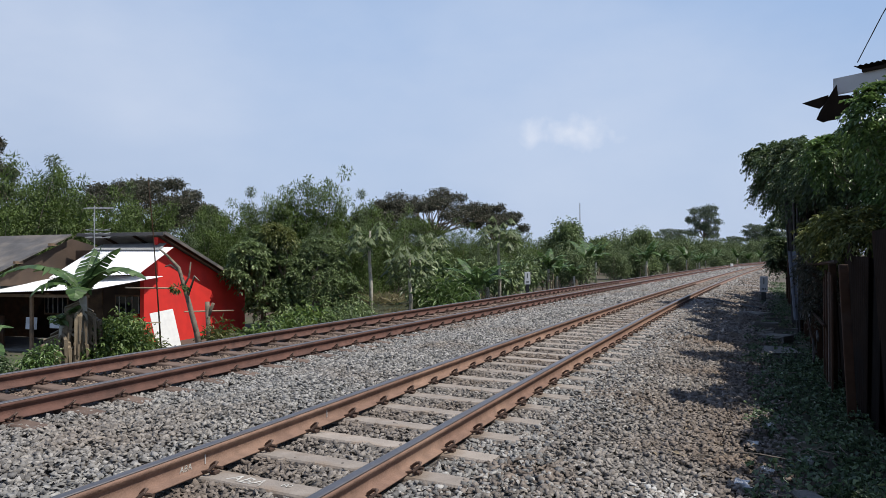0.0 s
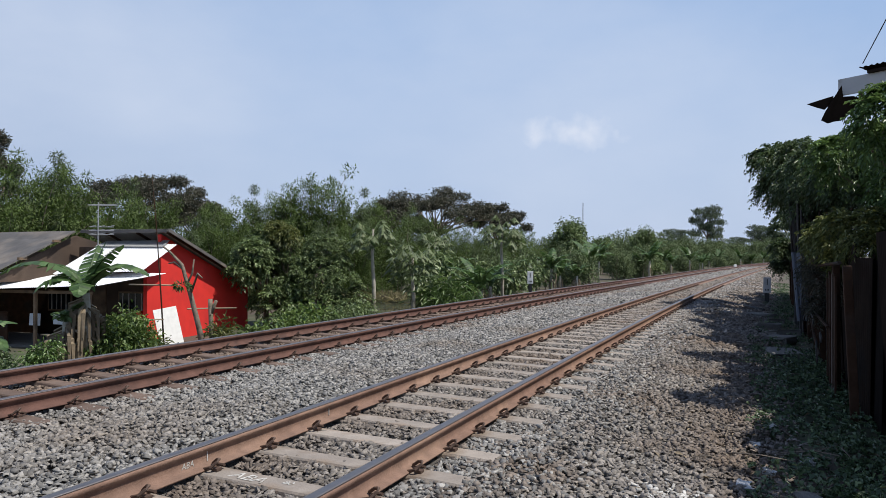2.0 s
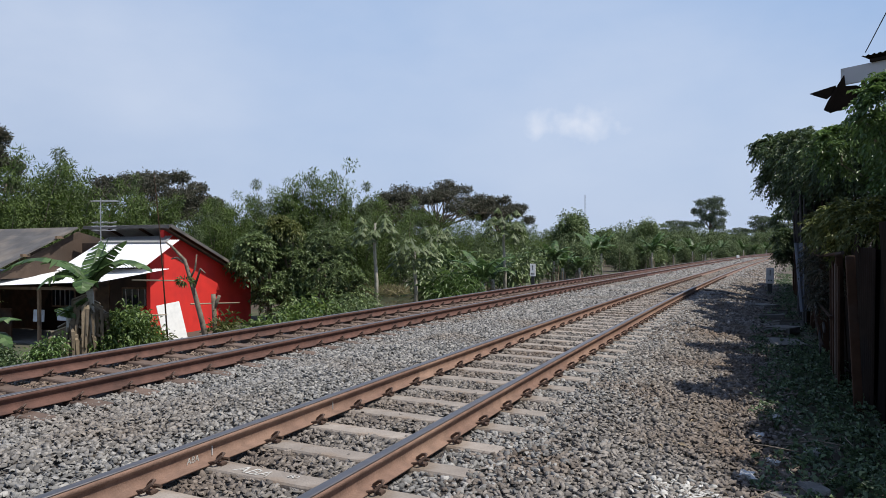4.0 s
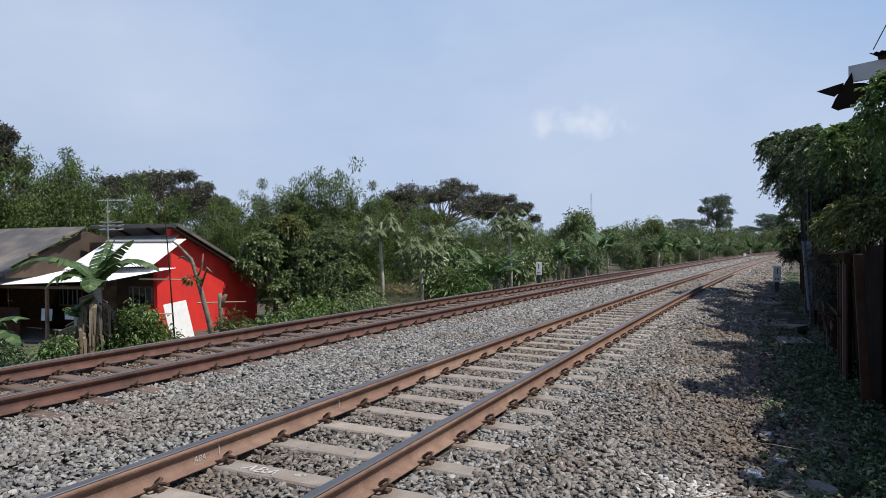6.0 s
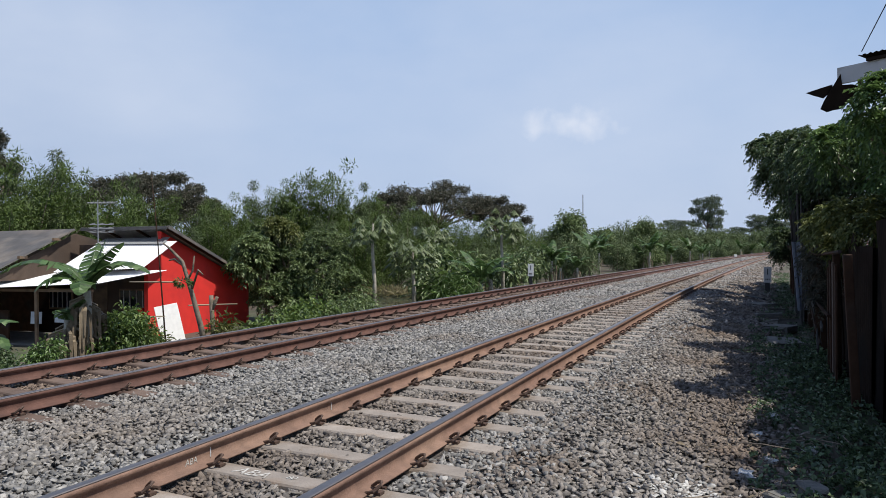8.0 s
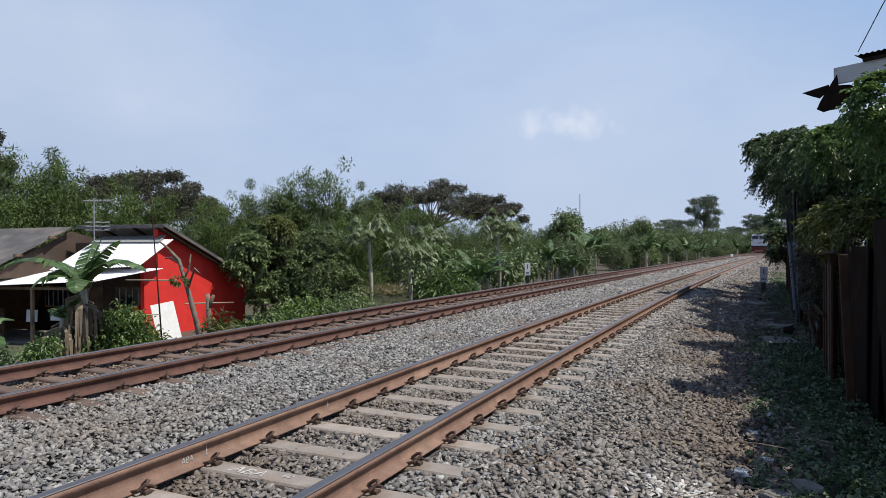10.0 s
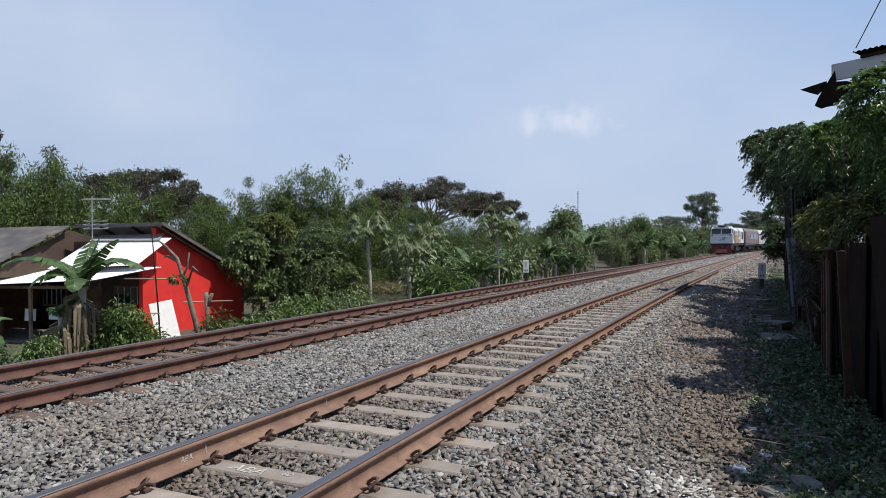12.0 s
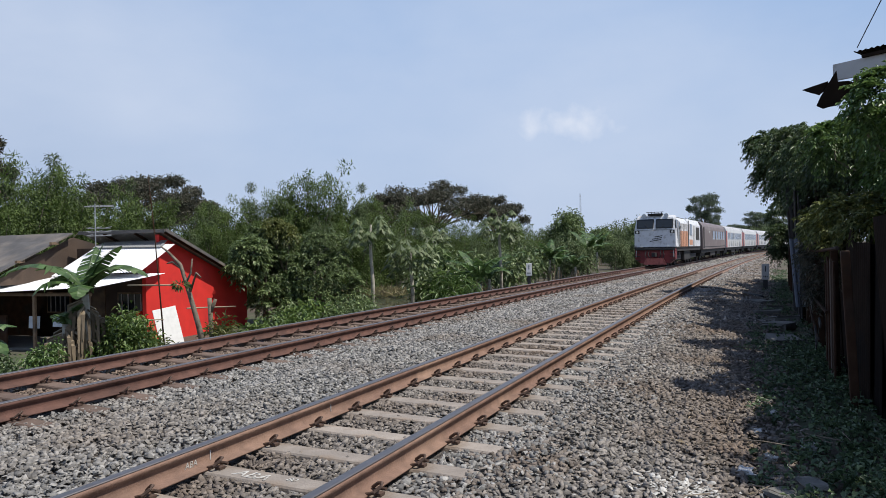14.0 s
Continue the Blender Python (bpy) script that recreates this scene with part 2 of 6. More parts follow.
# timber darkened so that fence and porch shade sits in its colour
M["dark_timber"] = mat("dark_timber", (0.045, 0.025, 0.016), 0.9, 0, 0.35, 5.0, 0.4, 25, spec=0.1, per_object=0.3, stain=(0.035, 0.028, 0.024), stain_scale=2)
M["bamboo_pole"] = mat("bamboo_pole", (0.3, 0.25, 0.17), 0.6, 0, 0.2, 6.0, 0.15)
# near-black colour that stands for shade in and behind the fence
M["fence_shade"] = mat("fence_shade_black", (0.012, 0.01, 0.009), 0.9, 0, 0.3, 4.0, 0.2, spec=0.05)
M["tarp"] = mat("tarp", (0.3, 0.33, 0.4), 0.6, 0, 0.15, 3.0, 0.3, 8, stain=(0.25, 0.26, 0.3), stain_scale=2)
M["concrete"] = mat("concrete", (0.14, 0.135, 0.125), 0.95, 0, 0.2, 4.0, 0.4, 30, stain=(0.12, 0.115, 0.1), stain_scale=2)
M["fascia"] = mat("fascia", (0.5, 0.5, 0.5), 0.8, 0, 0.12, 2.0, 0.15, stain=(0.3, 0.29, 0.27), stain_scale=1.5)
M["black_paint"] = mat("black_paint", (0.02, 0.02, 0.02), 0.5, 0, 0.2, 5.0, 0.1)
M["loco_white"] = mat("loco_white", (0.66, 0.67, 0.69), 0.4, 0, 0.1, 3.0, 0.03, stain=(0.3, 0.28, 0.26), stain_scale=3.5, stain_at=(0.54, 0.72))
M["plough_red"] = mat("plough_red", (0.42, 0.12, 0.1), 0.6, 0, 0.2, 4.0, 0.1, stain=(0.2, 0.06, 0.05), stain_scale=3)
M["loco_red"] = mat("loco_red", (0.2, 0.022, 0.022), 0.55, 0, 0.2, 3.0, 0.1, stain=(0.13, 0.03, 0.028), stain_scale=1.5)
M["loco_orange"] = mat("loco_orange", (0.55, 0.25, 0.13), 0.45, 0, 0.15, 3.0, 0.05, stain=(0.3, 0.16, 0.1), stain_scale=3, stain_at=(0.52, 0.7))
M["under"] = mat("underframe", (0.035, 0.033, 0.033), 0.8, 0.2, 0.3, 3.0, 0.2)
M["coach_brown"] = mat("coach_brown", (0.15, 0.115, 0.11), 0.5, 0, 0.12, 2.0, 0.03, stain=(0.2, 0.165, 0.15), stain_scale=0.8)
M["coach_white"] = mat("coach_white", (0.56, 0.57, 0.57), 0.4, 0, 0.08, 2.0, 0.03, stain=(0.5, 0.5, 0.5), stain_scale=0.8)
M["coach_red"] = mat("coach_red", (0.36, 0.075, 0.065), 0.5, 0, 0.15, 2.0, 0.03, stain=(0.22, 0.06, 0.055), stain_scale=2)
M["coach_roof"] = mat("coach_roof", (0.5, 0.5, 0.51), 0.5, 0.1, 0.12, 1.5, 0.05, stain=(0.33, 0.32, 0.31), stain_scale=0.7)
M["glass"] = mat("dark_glass", (0.02, 0.025, 0.03), 0.06, 0, 0.1, 2.0, 0)
M["window_pale"] = mat("window_pale", (0.55, 0.57, 0.58), 0.15, 0, 0.1, 2.0, 0)
M["lamp_glass"] = mat("lamp_glass", (0.75, 0.75, 0.7), 0.1, 0, 0.05, 5.0, 0)
M["water"] = mat("water", (0.07, 0.085, 0.06), 0.08, 0, 0.2, 0.8, 0.12, 4)
M["galvanised"] = mat("galvanised", (0.35, 0.36, 0.37), 0.5, 0.6, 0.15, 8.0, 0.1)
# greyer, lighter leaf: air haze mixed into the far trees' colour
M["haze_leaf"] = mat("hazed_leaf", (0.08, 0.115, 0.07), 0.8, 0, 0.25, 0.1, 0, island=0.3, leafy=True, alt=(0.12, 0.15, 0.1))
M["lime"] = mat("lime", (0.4, 0.39, 0.37), 0.9, 0, 0.2, 20.0, 0.2, island=0.35)
M["cloth"] = mat("cloth", (0.6, 0.64, 0.7), 0.9, 0, 0.15, 6.0, 0.2)

# ---- tools ----
RNG = np.random.default_rng(7)


def thing(name, m, label, category, group="", kind=""):
    ob = new(name)
    ob.matrix_basis = m
    return tagged(ob, label, category, group, kind)


def link_mesh(name, me, material, parent=None, label=""):
    if material is not None and not me.materials:
        me.materials.append(material)
    ob = new(name, me)
    ob.parent = parent
    if label:
        ob["label"] = label
    return ob


def part(name, bm, material, parent=None, label="", smooth=False):
    """One mesh object under a thing or a part, out of a bmesh."""
    me = bpy.data.meshes.new(name)
    bmesh.ops.recalc_face_normals(bm, faces=bm.faces)
    bm.to_mesh(me)
    bm.free()
    if smooth:
        me.polygons.foreach_set("use_smooth", [True] * len(me.polygons))
    return link_mesh(name, me, material, parent, label)


def bulk(name, verts, faces, material, parent=None, label="", smooth=False):
    """One mesh object out of arrays: verts (n, 3) and faces (m, 3 or 4)."""
    me = bpy.data.meshes.new(name)
    k = faces.shape[1]
    me.vertices.add(len(verts))
    me.vertices.foreach_set("co", np.ascontiguousarray(verts, dtype=np.float32).ravel())
    me.loops.add(faces.size)
    me.loops.foreach_set("vertex_index", np.ascontiguousarray(faces, dtype=np.int32).ravel())
    me.polygons.add(len(faces))
    me.polygons.foreach_set("loop_start", np.arange(0, faces.size, k, dtype=np.int32))
    if smooth:
        me.polygons.foreach_set("use_smooth", np.ones(len(faces), dtype=bool))
    me.update(calc_edges=True)
    me.validate()
    return link_mesh(name, me, material, parent, label)


def box(bm, c, size, m=None, bevel=0.0):
    r = bmesh.ops.create_cube(bm, size=1.0)
    vs = r["verts"]
    bmesh.ops.scale(bm, vec=size, verts=vs)
    if bevel:
        es = list({e for v in vs for e in v.link_edges})
        r2 = bmesh.ops.bevel(bm, geom=es, offset=bevel, segments=2, affect="EDGES", profile=0.7)
        vs = list({v for f in r2["faces"] for v in f.verts} | {v for v in vs if v.is_valid})
    bmesh.ops.translate(bm, vec=c, verts=vs)
    if m is not None:
        bmesh.ops.transform(bm, matrix=m, verts=vs)
    return vs


def block(c, size, m=None, bevel=0.0):
    bm = bmesh.new()
    box(bm, c, size, m, bevel)
    return bm


def tube(bm, pts, radii, n=8):
    """A round limb along points, with a radius at each."""
    pts = [Vector(p) for p in pts]
    rings = []
    for i, p in enumerate(pts):
        d = (pts[min(i + 1, len(pts) - 1)] - pts[max(i - 1, 0)]).normalized()
        a = d.cross(Vector((0.31, 0.9, 0.2)))
        if a.length < 1e-3:
            a = d.cross(Vector((1, 0, 0)))
        a.normalize()
        b = d.cross(a)
        r = radii[i] if isinstance(radii, (list, tuple)) else radii
        rings.append([bm.verts.new(p + (a * math.cos(q) + b * math.sin(q)) * r) for q in (2 * math.pi * j / n for j in range(n))])
    for r0, r1 in zip(rings, rings[1:]):
        for j in range(n):
            bm.faces.new((r0[j], r0[(j + 1) % n], r1[(j + 1) % n], r1[j]))
    bm.faces.new(rings[0])
    bm.faces.new(list(reversed(rings[-1])))
    return bm


def prism(outline, y0, y1):
    """An outline in x, z pushed from y0 to y1."""
    bm = bmesh.new()
    a = [bm.verts.new((x, y0, z)) for x, z in outline]
    b = [bm.verts.new((x, y1, z)) for x, z in outline]
    n = len(a)
    for i in range(n):
        bm.faces.new((a[i], a[(i + 1) % n], b[(i + 1) % n], b[i]))
    bm.faces.new(a)
    bm.faces.new(list(reversed(b)))
    return bm


def corrugated(lx, ly, pitch=0.09, depth=0.022, thick=0.004, sag=0.0):
    """A corrugated sheet in x, y with its ridges along y, hung at its middle."""
    bm = bmesh.new()
    n = max(8, int(lx / pitch * 4))
    rows = []
    for k in (1, 0):
        for j in range(4):
            y = (j / 3 - 0.5) * ly
            rows.append([bm.verts.new(((i / n - 0.5) * lx, y, depth / 2 * math.sin(i * math.pi / 2 + 0.4) - (0 if k else thick) - sag * (1 - (2 * j / 3 - 1) ** 2))) for i in range(n + 1)])
    for q in (0, 4):
        for j in range(3):
            for i in range(n):
                bm.faces.new((rows[q + j][i], rows[q + j][i + 1], rows[q + j + 1][i + 1], rows[q + j + 1][i]))
    for j in (0, 3):
        for i in range(n):
            bm.faces.new((rows[j][i], rows[j][i + 1], rows[4 + j][i + 1], rows[4 + j][i]))
    for j in range(3):
        for i in (0, n):
            bm.faces.new((rows[j][i], rows[j + 1][i], rows[5 + j][i], rows[4 + j][i]))
    return bm


# ---- the line of the railway ----
K0, K1, K2, DROP, DROP_L = 0.00085454, 2.0e-07, 0.0013, 0.27, 35.0
STEP = 0.5
TS = np.arange(-60, 760, STEP)
SC = np.clip(TS, -10, 120)
TH = radians(23.78653) + K0 * SC + K1 * SC ** 2 / 2 + np.where(TS > 120, K2 * (np.clip(TS, 120, 330) - 120), 0)
TX, TY = np.cumsum(np.sin(TH)) * STEP, np.cumsum(np.cos(TH)) * STEP
TX, TY = TX - TX[120] - 0.67472, TY - TY[120] + 5.0
GAP = 3.7744
GAUGE = 1.137
Z_RAIL = {"nl": EYE_Z - 1.2004, "nr": EYE_Z - 1.2272, "fn": EYE_Z - 1.2309, "ff": EYE_Z - 1.1841}
RAIL_H = 0.155
PITCH = 0.56


def drop(s):
    return DROP * (1 - np.exp(-(np.maximum(s, 0) / DROP_L) ** 2))


def line(s, off):
    """Plan place of a point s metres along the near track and off metres to its right."""
    th = np.interp(s, TS, TH)
    return np.interp(s, TS, TX) + off * np.cos(th), np.interp(s, TS, TY) - off * np.sin(th), th


def spot(s, off, z=0.0, turn=0.0):
    """A pose beside the line, y along it."""
    x, y, th = line(s, off)
    return pose(float(x), float(y), z, 0, 0, -math.degrees(float(th)) + turn)


BED = EYE_Z - 1.2 - RAIL_H - 0.025
LEFT_Z = -1.1


def bed_height(s, off):
    """Height of ballast and earth across the line."""
    z = np.interp(off, [-14, -8.2, -5.6, 1.35, 2.1, 2.7, 5, 12], [LEFT_Z, LEFT_Z + 0.05, BED - 0.06, BED, BED - 0.12, 0.02, 0.0, 0.1])
    z = z - 0.004 * (np.abs(off) < 1.08) - 0.0236 * np.clip(off, -1.2, 1.2) * (np.abs(off) < 2.0)
    z = z + np.where(np.abs(off + GAP) < 0.62, 0.02, 0) - 0.03 * np.clip(off + GAP, -1.0, 1.0) * (np.abs(off + GAP) < 1.6)
    return z - drop(s)


def grid_sheet(name, ss, oo, material, lift=0.0, rough=0.0):
    s, o = np.meshgrid(np.array(ss, float), np.array(oo, float), indexing="ij")
    x, y, _ = line(s, o)
    th_end, th_start = TH[-1], TH[0]
    far = np.maximum(s - TS[-1], 0)
    back = np.minimum(s - TS[0], 0)
    x = x + far * np.sin(th_end) + back * np.sin(th_start)
    y = y + far * np.cos(th_end) + back * np.cos(th_start)
    z = bed_height(s, o) + lift + rough * RNG.normal(size=s.shape)
    v = np.stack([x, y, z], -1).reshape(-1, 3)
    n, k = s.shape
    i = (np.arange(n - 1)[:, None] * k + np.arange(k - 1)).ravel()
    f = np.stack([i, i + 1, i + k + 1, i + k], -1)[:, ::-1]
    return bulk(name, v, f, material, smooth=True)


ss = [-400, -150] + list(np.arange(-60, 60, 2.0)) + list(np.arange(60, 200, 8.0)) + [220, 260, 320, 400, 500, 640, 760, 1200, 2500]
oo = [-2600, -900, -300, -120, -60, -30, -14, -11, -8.2, -7, -5.6, -4, -2, 0, 1.35, 2.1, 2.7, 3.5, 5, 8, 12, 30, 90, 250, 500]
tagged(grid_sheet("ground", ss, oo, M["earth"], -0.06), "bare brown earth with patches of grass beside the railway", "ground", kind="structure")
tagged(grid_sheet("ballast_bed", list(np.arange(-12, 60, 0.5)) + list(np.arange(60, 420, 5)), list(np.arange(-7.2, 2.75, 0.25)), M["ballast_bed"], -0.018, 0.006),
       "grey crushed-stone ballast bed under two tracks", "ballast", kind="structure")

# ---- tracks ----


def rail_mesh(off, z0, s0, s1, head_only=False):
    """A flat-bottomed rail swept along the line; the worn head is swept apart."""
    H = RAIL_H
    full = [(-0.064, 0), (0.064, 0), (0.064, 0.011), (0.012, 0.028), (0.009, 0.1), (0.033, 0.117), (0.034, 0.145), (-0.034, 0.145), (-0.033, 0.117), (-0.009, 0.1), (-0.012, 0.028), (-0.064, 0.011)]
    head = [(-0.0335, 0.1452), (0.0335, 0.1452), (0.031, 0.152), (0.022, H), (-0.022, H), (-0.031, 0.152)]
    prof = head if head_only else full
    sv = np.concatenate([np.arange(s0, 40, 1.0), np.arange(40, s1, 4.0)])
    v, f = [], []
    k = len(prof)
    for s in sv:
        x, y, th = line(s, off)
        c, n = math.cos(th), math.sin(th)
        zz = z0 - RAIL_H - float(drop(s))
        v += [(x + px * c, y - px * n, zz + pz) for px, pz in prof]
    for i in range(len(sv) - 1):
        for j in range(k):
            f.append((i * k + j, i * k + (j + 1) % k, (i + 1) * k + (j + 1) % k, (i + 1) * k + j))
    return np.array(v), np.array(f)


def sleeper_bm():
    """A concrete sleeper, tapered in section and dipped in the middle."""
    bm = bmesh.new()
    xs = [(-1.0, 0.0), (-0.85, 0.004), (-0.38, 0.002), (-0.2, 0.0), (0.2, 0.0), (0.38, 0.002), (0.85, 0.004), (1.0, 0.0)]
    rings = []
    for x, dz in xs:
        rings.append([bm.verts.new((x, -0.125, -0.17)), bm.verts.new((x, 0.125, -0.17)), bm.verts.new((x, 0.09, dz - 0.012)),
                      bm.verts.new((x, 0.08, dz)), bm.verts.new((x, -0.08, dz)), bm.verts.new((x, -0.09, dz - 0.012))])
    for a, b in zip(rings, rings[1:]):
        for j in range(6):
            bm.faces.new((a[j], b[j], b[(j + 1) % 6], a[(j + 1) % 6]))
    bm.faces.new(rings[0])
    bm.faces.new(list(reversed(rings[-1])))
    return bm


def clip_bm():
    """A sprung steel clip: a bent bar with its shoulder."""
    bm = bmesh.new()
    tube(bm, [(0.0, -0.05, 0.012), (0.055, -0.055, 0.03), (0.085, -0.03, 0.062), (0.075, 0.0, 0.072), (0.04, 0.02, 0.06), (0.0, 0.03, 0.03), (0.02, 0.055, 0.02), (0.075, 0.05, 0.022)], 0.0105, 6)
    box(bm, (0.06, 0, 0.008), (0.04, 0.05, 0.016))
    return bm


def track(off, zl, zr, rail_mat, sl_mat, phase, label, s_end):
    t = thing("railway_track", Matrix(), label, "railway track", "tracks", "structure")
    rails = []
    for side, z in ((-1, zl), (1, zr)):
        v, f = rail_mesh(off + side * GAUGE / 2, z, -11, 420)
        r = bulk("rail", v, f, rail_mat, t, "rust-brown steel rail")
        v, f = rail_mesh(off + side * GAUGE / 2, z, -11, 420, head_only=True)
        bulk("running_surface", v, f, M["polished"], r, "worn bright rail head")
    sl = cl = None
    tilt = math.degrees(math.atan2(zl - zr, GAUGE))
    for i in range(-14, int(s_end / PITCH)):
        s = i * PITCH + phase
        z = (zl + zr) / 2 - RAIL_H - 0.006 - float(drop(s))
        x, y, th = line(s, off)
        m = pose(float(x), float(y), z, 0, tilt, -math.degrees(th) + random.uniform(-0.6, 0.6))
        if sl is None:
            sl = part("sleeper", sleeper_bm(), sl_mat, t)
            o = sl
        else:
            o = new("sleeper", sl.data)
            o.parent = t
        o.matrix_basis = m
        if -9 < s < 33:
            for side in (-1, 1):
                for q in (-1, 1):
                    if cl is None:
                        cl = part("rail_clip", clip_bm(), M["clip"], t)
                        c = cl
                    else:
                        c = new("rail_clip", cl.data)
                        c.parent = t
                    c.matrix_basis = m @ Matrix.Translation((side * GAUGE / 2 + q * 0.048, 0, 0.006)) @ pose(0, 0, 0, 0, 0, 0 if q > 0 else 180)
    return t


NEAR_PHASE, FAR_PHASE = 0.33, 0.34
near_track = track(0.0, Z_RAIL["nl"], Z_RAIL["nr"], M["rust_steel"], M["sleeper"], NEAR_PHASE, "railway track of brown rails on pale concrete sleepers", 150)
far_track = track(-GAP, Z_RAIL["ff"], Z_RAIL["fn"], M["rust_dark"], M["sleeper_rusty"], FAR_PHASE, "rust-red railway track on brown stained sleepers", 150)

# ---- ballast stones ----


def stones(name, s, off, z, size, material, label, flat=0.52):
    n = len(s)
    x, y, _ = line(s, off)
    corner = np.array([(-1, -1, -1), (1, -1, -1), (1, 1, -1), (-1, 1, -1), (-1, -1, 1), (1, -1, 1), (1, 1, 1), (-1, 1, 1)], float)
    v = corner[None] * (1 + RNG.uniform(-0.7, 0.45, (n, 8, 3)))
    v *= (size[:, None] * RNG.uniform(0.65, 1.35, (n, 3)) * np.array([1.35, 0.95, flat]))[:, None, :] * 0.5
    a, b, c = RNG.uniform(0, 2 * np.pi, n), RNG.normal(0, 0.4, n), RNG.normal(0, 0.4, n)
    ca, sa, cb, sb, cc, sc_ = np.cos(a), np.sin(a), np.cos(b), np.sin(b), np.cos(c), np.sin(c)
    zero, one = np.zeros(n), np.ones(n)
    rz = np.stack([ca, -sa, zero, sa, ca, zero, zero, zero, one], -1).reshape(n, 3, 3)
    rx = np.stack([one, zero, zero, zero, cb, -sb, zero, sb, cb], -1).reshape(n, 3, 3)
    ry = np.stack([cc, zero, sc_, zero, one, zero, -sc_, zero, cc], -1).reshape(n, 3, 3)
    v = np.einsum("nij,nkj->nki", rz @ rx @ ry, v) + np.stack([x, y, z], -1)[:, None, :]
    q = np.array([(4, 5, 6, 7), (0, 1, 5, 4), (1, 2, 6, 5), (2, 3, 7, 6), (3, 0, 4, 7)])
    f = (np.arange(n)[:, None, None] * 8 + q[None]).reshape(-1, 4)
    return tagged(bulk(name, v.reshape(-1, 3), f, material), label, "ballast stones", kind="stuff")


def ballast():
    S, O, SZ = [], [], []
    for s0, s1, dens, size in ((-8, -4.2, 110, 0.055), (-4.2, 3.5, 1250, 0.026), (3.5, 8, 900, 0.029), (8, 16, 390, 0.039), (16, 34, 135, 0.055), (34, 60, 46, 0.08), (60, 100, 12, 0.13)):
        n = int((s1 - s0) * 8.4 * dens)
        S.append(RNG.uniform(s0, s1, n))
        O.append(RNG.uniform(-5.4, 3.0, n))
        SZ.append(size * RNG.uniform(0.6, 1.35, n))
    s, o, z = np.concatenate(S), np.concatenate(O), np.concatenate(SZ)
    keep = np.ones(len(s), bool)
    for c, ph in ((0.0, NEAR_PHASE), (-GAP, FAR_PHASE)):
        d = o - c
        keep &= ~(np.abs(np.abs(d) - GAUGE / 2) < 0.085)
        k = (s - ph) / PITCH
        on = (np.abs(k - np.round(k)) * PITCH < 0.098) & (np.abs(d) < (1.0 if c == 0 else 0.64))
        keep &= ~(on & (RNG.random(len(s)) < np.where(np.abs(d) > 0.85, 0.93, 0.985)))
    keep &= ~((o > 2.2) & (RNG.random(len(s)) < (o - 2.2) / 0.8 * 0.85))
    keep &= ~((o < -4.9) & (s > 20))
    # sparser at the open end of the bed
    px, py, _ = line(s, o)
    keep &= (np.abs(np.arctan2(px, py)) < 0.68) | (RNG.random(len(s)) < 0.4)
    s, o, z = s[keep], o[keep], z[keep]
    h = bed_height(s, o) + RNG.uniform(-0.012, 0.016, len(s))
    between = (np.abs(o) < 0.5)
    h = h + between * 0.006 + np.where((o < -1.05) & (o > -2.7), 0.03 * np.sin(np.pi * (o + 2.7) / 1.65), 0)
    h = h + np.where((np.abs(o + GAP) > 0.66) & (np.abs(o + GAP) < 1.1), 0.02, 0)
    rusty = (np.abs(o + GAP) < 0.56)
    brown = (o + RNG.normal(0, 0.35, len(o)) > 1.15) | (np.abs(o + RNG.normal(0, 0.05, len(o))) < 0.6)
    grey = ~rusty & ~brown
    stones("ballast_stones", s[grey], o[grey], h[grey], z[grey], M["stone"], "loose grey crushed ballast stones between the tracks")
    stones("ballast_stones", s[brown], o[brown], h[brown], z[brown], M["stone_brown"], "dusty brownish crushed ballast stones")
    stones("ballast_stones", s[rusty], o[rusty], h[rusty], z[rusty], M["stone_rusty"], "rust-stained ballast stones between the rails")


ballast()

# ---- foliage tools ----


def leaf_cloud(c, d, length, width, fold=0.25, droop=0.25):
    """Folded pointed leaves at places c along directions d: four corners and two faces each."""
    n = len(c)
    d = d / np.maximum(np.linalg.norm(d, axis=1, keepdims=True), 1e-6)
    up = np.array([0, 0, 1.0]) + RNG.normal(0, 0.35, (n, 3))
    side = np.cross(d, up)
    side /= np.maximum(np.linalg.norm(side, axis=1, keepdims=True), 1e-6)
    nrm = np.cross(side, d)
    L, Wd = length[:, None], width[:, None]
    mid = c + d * L * 0.45
    tip = c + d * L - np.array([0, 0, 1.0]) * L * droop
    a = mid + side * Wd * 0.5 + nrm * Wd * fold
    b = mid - side * Wd * 0.5 + nrm * Wd * fold
    v = np.stack([c, a, tip, b], 1).reshape(-1, 3)
    i = np.arange(n)[:, None] * 4
    f = np.concatenate([i + np.array([[0, 1, 2]]), i + np.array([[0, 2, 3]])], 1).reshape(-1, 3)
    return v, f


def blade_cloud(c, d, length, width):
    """Narrow pointed leaves, one face each."""
    n = len(c)
    d = d / np.maximum(np.linalg.norm(d, axis=1, keepdims=True), 1e-6)
    side = np.cross(d, np.array([0, 0, 1.0]) + RNG.normal(0, 0.3, (n, 3)))
    side /= np.maximum(np.linalg.norm(side, axis=1, keepdims=True), 1e-6)
    v = np.stack([c + side * width[:, None] * 0.5, c - side * width[:, None] * 0.5, c + d * length[:, None]], 1).reshape(-1, 3)
    return v, np.arange(n * 3).reshape(-1, 3)


